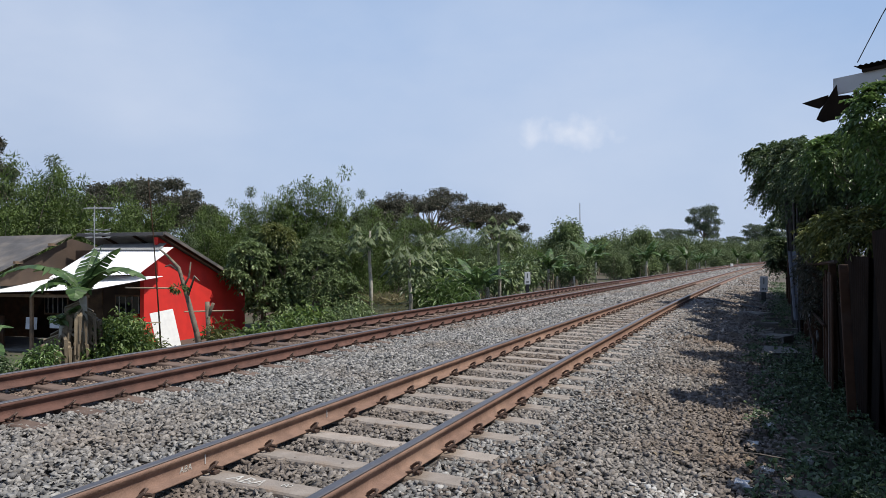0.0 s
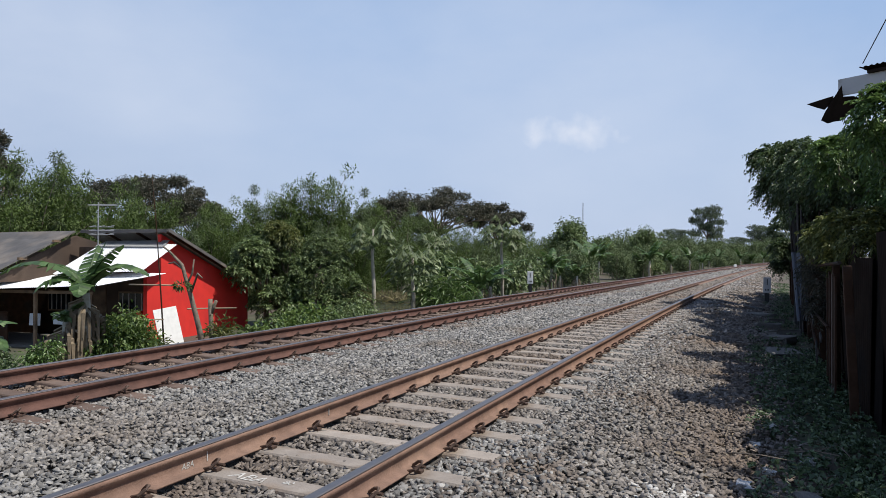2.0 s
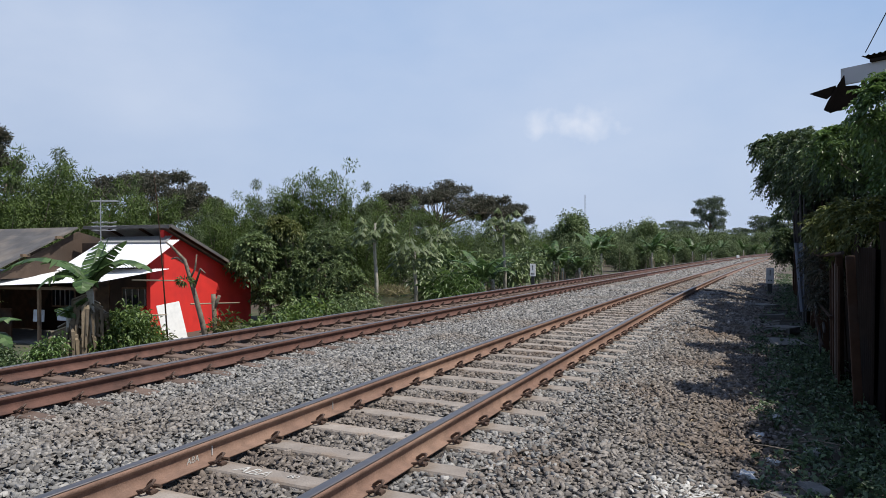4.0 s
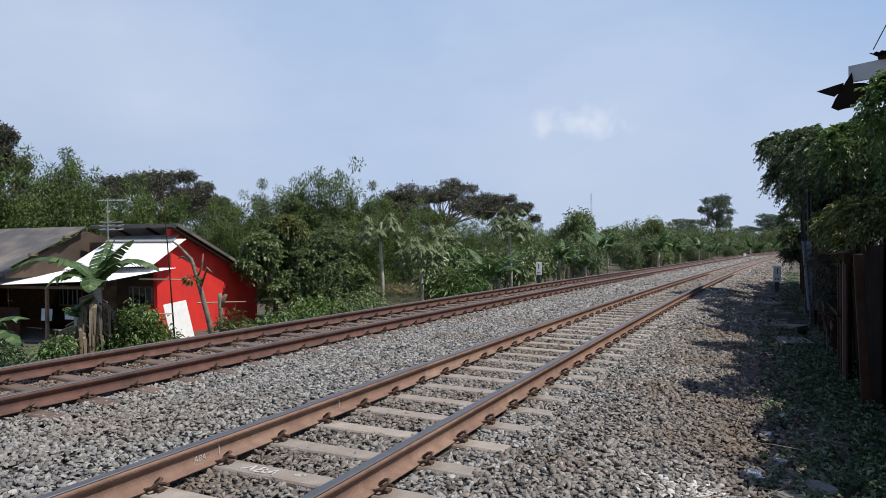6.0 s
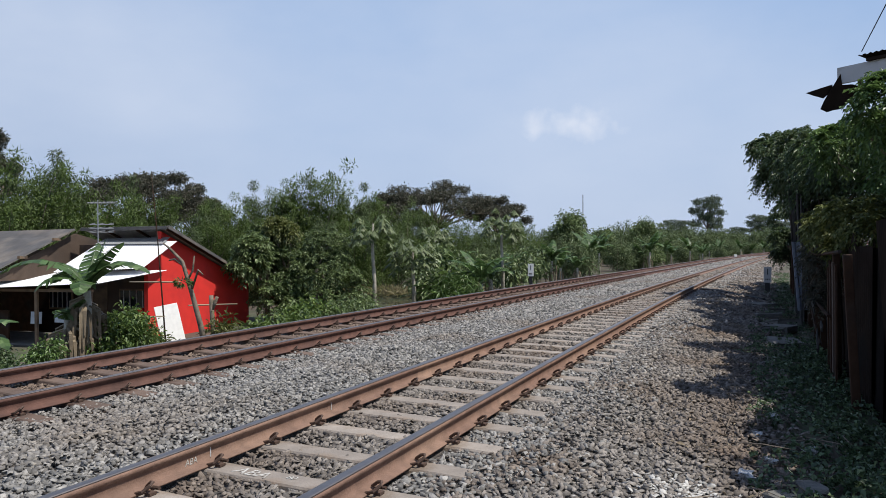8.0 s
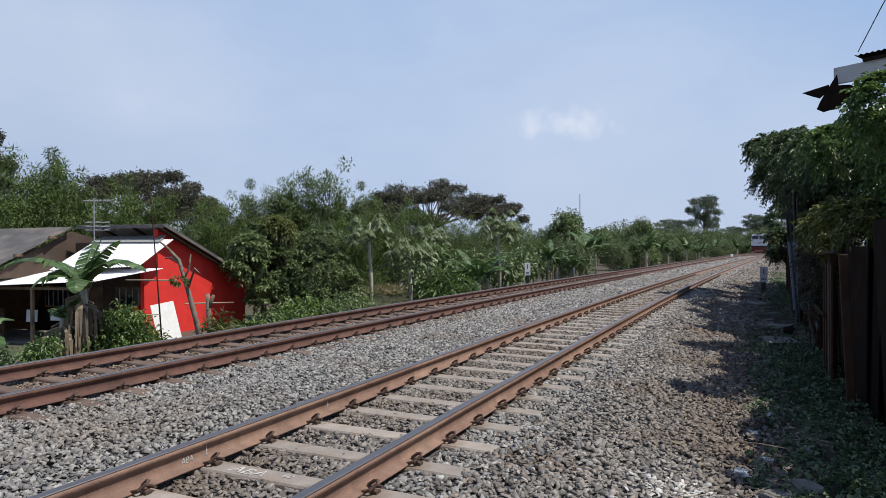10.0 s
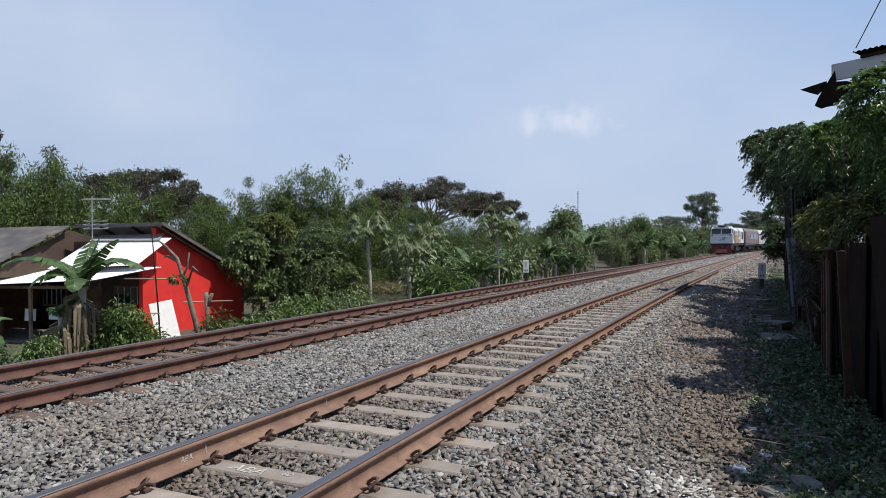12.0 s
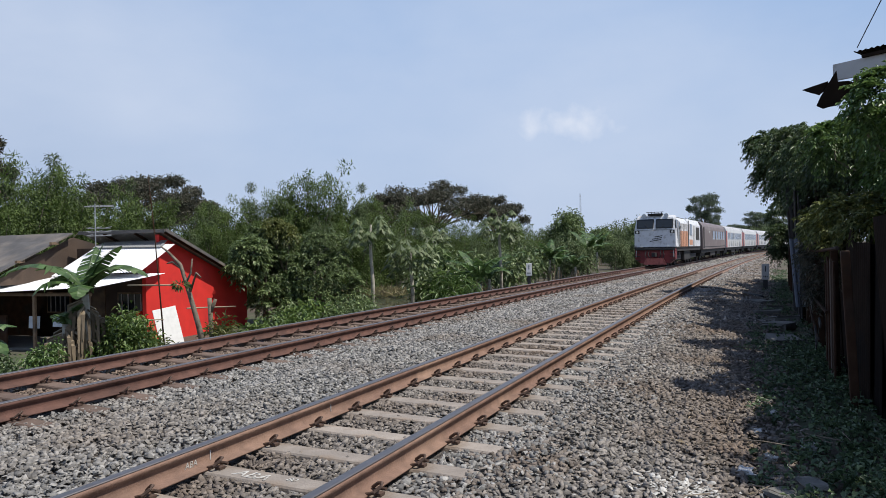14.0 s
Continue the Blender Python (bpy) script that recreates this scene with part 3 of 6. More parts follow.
def spray_crown(name, lobes, clumps, twigs, pairs, leaf, width, material, parent, reach=0.35, sag=0.5, lift=0.35):
    """A crown of leafy twigs: clumps on the skin of lobes, twigs out of each clump, leaves in pairs along each drooping twig."""
    C, D = [], []
    for x, y, z, rx, ry, rz in lobes:
        d = rand_dirs(clumps, 0.25)
        r = RNG.uniform(0.55, 1.0, (clumps, 1))
        C.append(np.array([x, y, z]) + d * r * np.array([rx, ry, rz]))
        D.append(d)
    c, d = np.concatenate(C), np.concatenate(D)
    c, d = np.repeat(c, twigs, 0), np.repeat(d, twigs, 0)
    n = len(c)
    d = d * 0.7 + rand_dirs(n) * 0.8
    d[:, 2] += lift
    d /= np.linalg.norm(d, axis=1, keepdims=True)
    L = reach * RNG.uniform(0.6, 1.25, n)
    k = pairs * 2
    q = np.tile(np.repeat(np.linspace(0.3, 1.0, pairs), 2), n)
    sg = np.tile(np.array([1.0, -1.0]), n * pairs)
    dd, LL, cc = np.repeat(d, k, 0), np.repeat(L, k), np.repeat(c, k, 0)
    at = cc + dd * (LL * q)[:, None] - np.array([0, 0, 1.0]) * (sag * LL * q ** 2)[:, None]
    along = dd - np.array([0, 0, 2.0]) * (sag * q)[:, None]
    side = np.cross(dd, np.array([0, 0, 1.0]))
    side /= np.maximum(np.linalg.norm(side, axis=1, keepdims=True), 1e-6)
    ld = along * 0.6 + side * sg[:, None] * 0.8 + RNG.normal(0, 0.22, at.shape)
    v, f = leaf_cloud(at, ld, leaf * RNG.uniform(0.7, 1.25, len(at)), width * RNG.uniform(0.75, 1.25, len(at)), droop=0.22)
    return bulk(name, v, f, material, parent)


def rand_dirs(n, zbias=0.0, zscale=1.0):
    d = RNG.normal(size=(n, 3)) * np.array([1, 1, zscale])
    d[:, 2] += zbias
    return d / np.linalg.norm(d, axis=1, keepdims=True)


def crown_points(lobes, per, rough=0.12):
    """Clump places on and in lobes (x, y, z, rx, ry, rz), mostly near the skin, with the way out."""
    C, D = [], []
    for (x, y, z, rx, ry, rz) in lobes:
        d = rand_dirs(per)
        r = RNG.uniform(0.35, 1.0, (per, 1)) ** 0.45 * (1 + RNG.normal(0, rough, (per, 1)))
        C.append(np.array([x, y, z]) + d * r * np.array([rx, ry, rz]))
        D.append(d)
    return np.concatenate(C), np.concatenate(D)


def leafy_crown(name, lobes, clumps, per, leaf, width, material, parent, spread=0.3, zbias=-0.15, droop=0.3, rough=0.12):
    c, d = crown_points(lobes, clumps, rough)
    c = np.repeat(c, per, 0) + RNG.normal(0, spread * 0.5, (len(c) * per, 3))
    dd = np.repeat(d, per, 0) * 0.8 + rand_dirs(len(c)) * 0.9
    dd[:, 2] += zbias
    v, f = leaf_cloud(c, dd, leaf * RNG.uniform(0.6, 1.3, len(c)), width * RNG.uniform(0.7, 1.3, len(c)), droop=droop)
    return bulk(name, v, f, material, parent)


def branchy(name, base, tops, r0, material, parent, bend=0.2, n=7):
    bm = bmesh.new()
    b = Vector(base)
    for t in tops:
        t = Vector(t)
        m1 = b.lerp(t, 0.35) + Vector((random.uniform(-bend, bend), random.uniform(-bend, bend), random.uniform(0, bend)))
        m2 = b.lerp(t, 0.7) + Vector((random.uniform(-bend, bend), random.uniform(-bend, bend), random.uniform(0, bend)))
        tube(bm, [b, m1, m2, t], [r0, r0 * 0.75, r0 * 0.5, r0 * 0.2], n)
    return part(name, bm, material, parent, smooth=True)


def bamboo_clump(h, r, culms, leaves, material, label, leaf=0.2):
    """A clump of nodding culms, each a feathery plume that narrows to its tip."""
    t = thing("bamboo_clump", Matrix(), label, "bamboo", "bamboo thicket")
    bm = bmesh.new()
    C, D = [], []
    for i in range(culms):
        az, lean = random.uniform(0, 2 * math.pi), random.uniform(0.1, 0.75) * r
        hh = h * random.uniform(0.55, 1.0)
        bx, by = random.gauss(0, r * 0.3), random.gauss(0, r * 0.3)
        pts = []
        for k in range(7):
            q = k / 6
            out = lean * q ** 2.2
            pts.append((bx + math.cos(az) * out, by + math.sin(az) * out, hh * (q - 0.06 * q ** 4)))
        tube(bm, pts, [0.045, 0.042, 0.036, 0.03, 0.022, 0.014, 0.005], 4)
        P = np.array(pts)
        nn = leaves // culms
        puffs = 8
        pq = np.linspace(0.26, 0.97, puffs) + RNG.normal(0, 0.03, puffs)
        pr = r * (0.44 - 0.29 * np.linspace(0, 1, puffs) ** 1.4) * RNG.uniform(0.8, 1.2, puffs)
        pc = np.stack([np.interp(pq, np.linspace(0, 1, 7), P[:, j]) for j in range(3)], -1) + rand_dirs(puffs) * (pr * 0.75)[:, None]
        share = pr ** 1.1 / np.sum(pr ** 1.1)
        pick = RNG.choice(puffs, nn, p=share)
        dv = rand_dirs(nn, 0.15)
        rr = RNG.uniform(0.05, 1, (nn, 1)) ** 0.6
        C.append(pc[pick] + dv * rr * pr[pick][:, None] * np.array([1, 1, 0.85]))
        D.append(dv * 0.8 + np.array([0, 0, -0.25]) + rand_dirs(nn) * 0.7)
    tagged(part("cane_stand", bm, M["bark"], t), kind="stuff")
    c, d = np.concatenate(C), np.concatenate(D)
    v, f = blade_cloud(c, d, leaf * RNG.uniform(0.6, 1.3, len(c)), leaf * 0.3 * RNG.uniform(0.7, 1.3, len(c)))
    tagged(bulk("foliage", v, f, material, t), kind="stuff")
    return t


def broad_tree(label, h, r, trunk_r, material, lobes_n=9, clumps=60, per=14, leaf=0.22, width=0.11, low=0.3, name="broadleaf_tree", category="tree", bark="bark", group="", flat=0.62):
    t = thing(name, Matrix(), label, category, group)
    lobes, tops = [], []
    for i in range(lobes_n):
        a = 2.4 * i + random.uniform(-0.4, 0.4)
        q = math.sqrt((i + 0.5) / lobes_n)
        z = h * (low + (1 - low) * random.uniform(0.25, 0.8) * (1.15 - 0.45 * q))
        x, y = math.cos(a) * r * 0.66 * q, math.sin(a) * r * 0.66 * q
        s = random.uniform(0.32, 0.48)
        lobes.append((x, y, z, r * s, r * s, h * (1 - low) * s * flat))
        tops.append((x * 0.9, y * 0.9, z))
    branchy("trunk", (0, 0, -0.1), [(0, 0, h * low * 1.2)], trunk_r, M[bark], t, 0.04)
    branchy("branchwork", (0, 0, h * low * 0.9), tops, trunk_r * 0.5, M[bark], t, 0.25, 5)
    leafy_crown("crown", lobes, clumps, per, leaf, width, material, t, spread=leaf * 1.3)
    return t


def umbrella_tree(label, h, r, material, pads=34, tiers=0.3, leaf=0.3, thick=0.035, name="umbrella_tree", group="spreading trees"):
    """A spreading tree: flat leafy pads at the ends of rising limbs, stepped down towards the rim."""
    t = thing(name, Matrix(), label, "tree", group)
    lobes, tops = [], []
    for i in range(pads):
        a = 2.4 * i + random.uniform(-0.3, 0.3)
        q = math.sqrt((i + 0.4) / pads)
        x, y = math.cos(a) * r * q, math.sin(a) * r * q
        z = h * (0.97 - tiers * q * q + random.uniform(-0.13, 0.03))
        w = r * random.uniform(0.13, 0.22)
        lobes.append((x, y, z, w, w, h * thick))
        tops.append((x, y, z - h * thick * 0.6))
    branchy("trunk", (0, 0, 0), [(0, 0, h * 0.5)], 0.045 * h, M["bark"], t, 0.1)
    branchy("branchwork", (0, 0, h * 0.42), tops, 0.011 * h, M["bark"], t, 0.9, 5)
    leafy_crown("crown", lobes, 62, 10, leaf, leaf * 0.55, material, t, spread=leaf * 1.4, zbias=0.1, droop=0.15)
    return t


def banana_leaf_bm(L, Wd, arch, torn=0.35):
    """A long blade, folded along its rib, arching over and torn into strips."""
    bm = bmesh.new()
    n = 16
    rib, lf, rt = [], [], []
    for k in range(n + 1):
        q = k / n
        ang = 1.38 - arch * q
        rib.append(Vector((0, 0, 0)) if k == 0 else rib[-1] + Vector((math.cos(ang), 0, math.sin(ang))) * (L / n))
        w = Wd * 0.5 * (0.06 + 0.94 * max(0.0, math.sin(math.pi * min(1, max(0, (q - 0.14) / 0.86)) ** 0.75)) ** 0.6) if q > 0.14 else 0.02
        lf.append(w)
        rt.append(w * random.uniform(0.85, 1.0))
    for sgn, ws in ((1, lf), (-1, rt)):
        for k in range(n):
            gap = 0.12 if random.random() < torn else 0.0
            dz0, dz1 = random.uniform(-0.12, 0.06), 0
            a, b = rib[k], rib[k + 1]
            droop = 0.25 + (random.uniform(0, 0.5) if gap else 0)
            c = b.lerp(a, gap) + Vector((0, sgn * ws[k + 1], -droop * ws[k + 1] + dz0 * ws[k + 1]))
            d = a + Vector((0, sgn * ws[k], -0.25 * ws[k]))
            bm.faces.new([bm.verts.new(p) for p in ((a, b, c, d) if sgn > 0 else (d, c, b, a))])
    tube(bm, rib[::3], [0.03, 0.025, 0.02, 0.015, 0.008, 0.004][:len(rib[::3])], 5)
    return bm


def banana_plant(label, h, leaves, L=1.6, dry=6, seed=0, name="banana_plant", specs=None):
    random.seed(100 + seed)
    t = thing(name, Matrix(), label, "banana plant", "banana plants")
    bm = bmesh.new()
    tube(bm, [(0, 0, -0.1), (0.02, 0, h * 0.5), (0, 0.02, h)], [0.13, 0.11, 0.07], 9)
    part("pseudostem", bm, M["bark_pale"], t, smooth=True)
    for i in range(leaves):
        az, L1, arch, tilt = specs[i] if specs else (360 * i / leaves + random.uniform(-25, 25), L * random.uniform(0.75, 1.15), random.uniform(0.8, 2.2), 0)
        o = part("leaf", banana_leaf_bm(L1, 0.36 + 0.12 * L1, arch), M["banana"], t)
        o.matrix_basis = pose(0, 0, h - 0.05, 0, -tilt, az)
    if dry:
        bm = bmesh.new()
        for i in range(dry):
            a = random.uniform(0, 6.28)
            q = random.uniform(0.45, 0.95) * h
            e = random.uniform(0.12, 0.42)
            tube(bm, [(0, 0, q), (math.cos(a) * e, math.sin(a) * e, q - 0.15), (math.cos(a) * e * 1.15, math.sin(a) * e * 1.15, max(0.05, q - random.uniform(0.6, 1.1)))], [0.02, 0.045, 0.02], 4)
        part("dry_leaves", bm, M["dry_leaf"], t, "hanging dried brown leaves")
    return t


def papaya_tree(label, h, crown=0.9, leaves=16, seed=0):
    random.seed(200 + seed)
    t = thing("papaya_tree", Matrix(), label, "papaya tree", "papaya trees")
    bm = bmesh.new()
    tube(bm, [(0, 0, -0.2), (0.03, 0.02, h * 0.4), (-0.04, 0, h * 0.75), (0, 0, h)], [0.095, 0.08, 0.065, 0.045], 8)
    part("trunk", bm, M["bark_pale"], t, smooth=True)
    st = bmesh.new()
    for i in range(int(leaves * 2.4)):
        a = i * 2.4 + random.uniform(-0.3, 0.3)
        el = random.uniform(-0.5, 1.0)
        L = crown * random.uniform(0.55, 0.95)
        base = Vector((0, 0, h - 0.05 - 0.012 * i))
        e = base + Vector((math.cos(a) * math.cos(el), math.sin(a) * math.cos(el), math.sin(el))) * L
        tube(st, [base, base.lerp(e, 0.5) + Vector((0, 0, 0.08)), e], [0.012, 0.01, 0.007], 4)
        bm = bmesh.new()
        for j in range(7):
            b = a + (j - 3) * 0.72
            r = 0.3 * crown * (1.15 - 0.09 * abs(j - 3))
            w = 0.085 * crown
            d, s = Vector((math.cos(b), math.sin(b), -random.uniform(0.5, 1.3))), Vector((-math.sin(b), math.cos(b), 0))
            pts = [Vector(), d * r * 0.5 + s * w * 0.5, d * r * 0.6 + s * w * 0.95 - Vector((0, 0, 0.03)), d * r * 0.75 + s * w * 0.35, d * r, d * r * 0.75 - s * w * 0.35, d * r * 0.6 - s * w * 0.95 - Vector((0, 0, 0.03)), d * r * 0.5 - s * w * 0.5]
            bm.faces.new([bm.verts.new(e + p) for p in pts])
        part("leaf", bm, M["papaya"], t)
    tagged(part("stalk_bundle", st, M["bush"], t), kind="stuff")
    fr = bmesh.new()
    for i in range(5):
        r = bmesh.ops.create_uvsphere(fr, u_segments=7, v_segments=5, radius=0.07)
        bmesh.ops.scale(fr, vec=(1, 1, 1.5), verts=r["verts"])
        bmesh.ops.translate(fr, vec=(math.cos(i * 1.3) * 0.1, math.sin(i * 1.3) * 0.1, h - 0.3 - 0.07 * i), verts=r["verts"])
    part("fruits", fr, M["fresh"], t, "green papaya fruits under the crown")
    return t


def tuft(name, places, h, n, material, label, category="grass", spread=0.15, kind="stuff", width=0.02):
    P = np.repeat(np.array(places, float), n, 0)
    P = P + RNG.normal(0, 1, P.shape) * np.array([spread, spread, 0])
    d = rand_dirs(len(P), 1.3, 0.6)
    v, f = leaf_cloud(P, d, h * RNG.uniform(0.5, 1.3, len(P)), width * RNG.uniform(0.7, 1.4, len(P)), droop=0.25)
    return tagged(bulk(name, v, f, material), label, category, kind=kind)


def put(ob, m, scale=1.0):
    ob.matrix_basis = m @ Matrix.Diagonal((scale, scale, scale, 1)) if not isinstance(scale, tuple) else m @ Matrix.Diagonal((*scale, 1))
    return ob


def scaled(m, *sc):
    sc = sc if len(sc) == 3 else sc * 3
    return m @ Matrix.Diagonal((*sc, 1))

# ---- the red house across the line ----


def sheet_quad(tl, tr, br, bl, pitch=0.09, depth=0.02, thick=0.004):
    """A corrugated sheet between four corners, its ridges running from the top edge to the bottom edge."""
    tl, tr, br, bl = map(Vector, (tl, tr, br, bl))
    up = (tr - tl).cross(bl - tl).normalized()
    up = up if up.z > 0 else -up
    n = max(8, int((tr - tl).length / pitch * 4))
    bm = bmesh.new()
    g = [[[bm.verts.new(tl.lerp(tr, i / n).lerp(bl.lerp(br, i / n), j / 3) + up * (depth / 2 * math.sin(i * math.pi / 2 + 0.4) - k * thick)) for i in range(n + 1)] for j in range(4)] for k in (0, 1)]
    for k in (0, 1):
        for j in range(3):
            for i in range(n):
                bm.faces.new((g[k][j][i], g[k][j][i + 1], g[k][j + 1][i + 1], g[k][j + 1][i]))
    for j in (0, 3):
        for i in range(n):
            bm.faces.new((g[0][j][i], g[0][j][i + 1], g[1][j][i + 1], g[1][j][i]))
    for j in range(3):
        for i in (0, n):
            bm.faces.new((g[0][j][i], g[0][j + 1][i], g[1][j + 1][i], g[1][j][i]))
    return bm


def red_house():
    """Lean-to house: x runs along its front to the porch's far end, y back along the gable, origin at the front corner."""
    h = thing("red_house", pose(-9.15, 22.0, LEFT_Z - 0.1, 0, 0, 180 - 17), "low red-painted house with a lean-to roof and a white porch roof", "house")
    # in its own space x points away to the house's far end, y towards the line of sight's near side
    W0 = 7.0
    D0 = 5.6
    g = bmesh.new()
    out = [(0, 0), (-D0, 0), (-D0, 1.5), (-0.64, 3.4), (-0.62, 3.0), (0, 2.66)]
    a = [g.verts.new((0, y, z)) for y, z in out]
    b = [g.verts.new((0.14, y, z)) for y, z in out]
    for i in range(6):
        g.faces.new((a[i], a[(i + 1) % 6], b[(i + 1) % 6], b[i]))
    g.faces.new(a)
    g.faces.new(list(reversed(b)))
    part("gable_wall", g, M["red_wall"], h, "bright red rendered gable wall")
    bm = block((1.85, -0.9, 1.5), (3.4, 0.12, 3.0))
    # dark timber in place of shaded red; end wall and screen added against light
    part("porch_wall", block((W0 / 2 + 1.8, -0.9, 0.95), (W0 - 3.4, 0.12, 1.9)), M["dark_timber"], h)
    part("porch_end_wall", block((W0 + 0.06, 0.5, 0.85), (0.12, 2.9, 1.9)), M["dark_timber"], h)
    part("porch_screen", block((5.2, 1.9, 0.45), (3.6, 0.05, 1.2)), M["dark_timber"], h)
    # red front wall coloured brown to stand for the porch shade
    part("front_wall", bm, M["brown_wall"], h, "front wall under the porch roof, its deep shade put into a dull brown")
    part("back_wall", block((1.55, -D0 + 0.06, 0.72), (2.8, 0.12, 1.44)), M["red_wall"], h)
    part("far_wall", block((2.95, -D0 / 2 - 0.45, 0.72), (0.12, D0 - 1.1, 1.44)), M["brown_wall"], h)
    part("porch_side_wall", block((0.35, -0.42, 0.5), (0.1, 0.84, 1.0)), M["red_wall"], h)
    # lean-to roof, high at the front
    slope = math.atan(0.386)
    L = 5.5 / math.cos(slope)
    mid = (-0.45 - 5.95) / 2
    z_mid = 3.56 + 0.386 * (mid + 0.45)
    r = part("main_roof", corrugated(3.4, L), M["zinc_grey"], h, "weathered grey corrugated roof, high along its front edge")
    r.matrix_basis = pose(1.3, mid, z_mid, math.degrees(slope), 0, 0)
    for x in (-0.25, 0.9, 2.1):
        o = part("rafter", block((0, 0, 0), (0.05, L - 0.2, 0.07)), M["dark_timber"], h)
        o.matrix_basis = pose(x, mid - 0.05, z_mid - 0.065, math.degrees(slope), 0, 0)
    o = part("barge_board", block((0, 0, 0), (0.03, L, 0.1)), M["zinc_dark"], h, "dull grey board along the rake")
    o.matrix_basis = pose(-0.42, mid, z_mid - 0.03, math.degrees(slope), 0, 0)
    part("fascia_strip", block((1.3, -0.43, 3.5), (3.35, 0.025, 0.09)), M["zinc_dark"], h)
    # white porch roofs
    part("porch_roof_upper", sheet_quad((2.26, -0.6, 3.12), (-0.63, -0.6, 3.08), (-0.73, 1.1, 2.28), (2.55, 1.1, 2.16)), M["zinc_white"], h, "white corrugated sheet sloping over the porch")
    part("porch_roof_ridge", sheet_quad((2.2, -0.75, 3.2), (-0.25, -0.75, 3.22), (-0.35, -0.3, 3.0), (2.28, -0.3, 3.02)), M["galvanised"], h, "dull flashing sheet above the white one")
    part("porch_roof_lower", sheet_quad((7.0, -0.84, 2.12), (-1.05, 0.45, 2.2), (-0.25, 2.3, 1.9), (7.0, 2.25, 1.62)), M["zinc_white"], h, "sagging white corrugated porch roof")
    for i, x in enumerate((0.35, 2.3, 4.6, 6.8)):
        part("porch_post", block((x, 1.95, 0.82), (0.08, 0.08, 1.7)), M["timber"], h)
    part("porch_beam", block((3.6, 1.95, 1.66), (6.7, 0.06, 0.08)), M["timber"], h)
    part("porch_floor", block((3.5, 0.6, 0.02), (7.0, 2.6, 0.12)), M["concrete"], h)
    for x, w in ((1.22, 1.15), (4.2, 1.0)):
        win = part("window", block((x, -0.83, 1.2), (w, 0.05, 0.7)), M["timber"], h, "small barred house window")
        part("pane", block((x, -0.795, 1.2), (w - 0.12, 0.02, 0.58)), M["glass"], win)
        for k in range(4):
            part("window_bar", block((x - w / 2 + 0.2 + k * (w - 0.4) / 3, -0.775, 1.2), (0.03, 0.02, 0.6)), M["fascia"], win)
    part("door", block((2.7, -0.83, 0.95), (0.8, 0.05, 1.9), None, 0.01), M["timber"], h)
    return h


red_house()


def slab_quad(corners, thick):
    """A plank-like sheet through four corners, with thickness downward."""
    bm = bmesh.new()
    a = [bm.verts.new(c) for c in corners]
    b = [bm.verts.new(Vector(c) - Vector(thick)) for c in corners]
    n = len(a)
    for i in range(n):
        bm.faces.new((a[i], a[(i + 1) % n], b[(i + 1) % n], b[i]))
    bm.faces.new(a)
    bm.faces.new(list(reversed(b)))
    return bm


def grey_house():
    """The neighbour: a dull roof falling away from its high corner, over a brown wall."""
    h = thing("grey_house", Matrix(), "brown boarded house under a dull grey sheet roof", "house")
    part("roof", slab_quad([(-12.10, 23.40, 2.33), (-23.22, 28.00, 2.28), (-21.04, 22.00, -0.35), (-13.61, 19.60, 0.47)], (0, 0, 0.05)), M["zinc_dark"], h, "dull grey corrugated roof")
    lo = LEFT_Z - 0.1
    a, b, c, d = (-11.90, 24.60, 1.92), (-12.26, 23.60, 2.17), (-13.74, 19.90, 0.34), (-21.16, 22.50, -0.39)
    c = tuple(Vector(b).lerp(Vector(c), 0.7))
    part("wall", slab_quad([(a[0], a[1], 0.75), a, b, c, (c[0], c[1], 0.72)], (-0.05, -0.1, 0)), M["brown_wall"], h, "stained brown boarded wall above the porch roof")
    part("back_wall", slab_quad([(-12.4, 25.2, lo), (-12.4, 25.2, 1.7), (-21.0, 27.6, 1.5), (-21.0, 27.6, lo)], (-0.05, -0.1, 0)), M["brown_wall"], h)
    part("side_wall", slab_quad([(-16.2, 21.6, lo), (-16.2, 21.6, 0.3), d, (d[0], d[1], lo)], (-0.08, -0.05, 0)), M["brown_wall"], h)
    for k in range(3):
        q = Vector((-12.14, 23.30, 2.26)).lerp(Vector((-13.68, 19.70, 0.40)), 0.15 + 0.3 * k)
        part("rafter_end", block(tuple(q), (0.08, 0.4, 0.08)), M["timber"], h)
    return h


grey_house()

# things by the houses


def pole(name, pts, radii, material, label, category, n=7):
    bm = bmesh.new()
    tube(bm, pts, radii, n)
    return tagged(part(name, bm, material, None, smooth=True), label, category)


pole("bamboo_mast", [(-7.64, 19.50, -0.96), (-7.74, 19.50, 0.58), (-7.81, 19.40, 2.13), (-7.91, 19.30, 3.69)], [0.024, 0.02, 0.015, 0.008], M["dark_timber"], "tall thin bamboo mast standing before the red wall", "mast")
for a, b in (((-8.61, 19.50, 0.74), (-7.22, 19.50, 0.72)), ((-7.04, 19.60, 0.07), (-6.69, 23.00, -0.16)), ((-9.57, 19.00, -0.22), (-7.65, 19.50, -0.21))):
    pole("bamboo_rail", [a, tuple((Vector(a) + Vector(b)) / 2), b], [0.02, 0.022, 0.018], M["bamboo_pole"], "horizontal bamboo pole tied up before the house", "pole", 6)


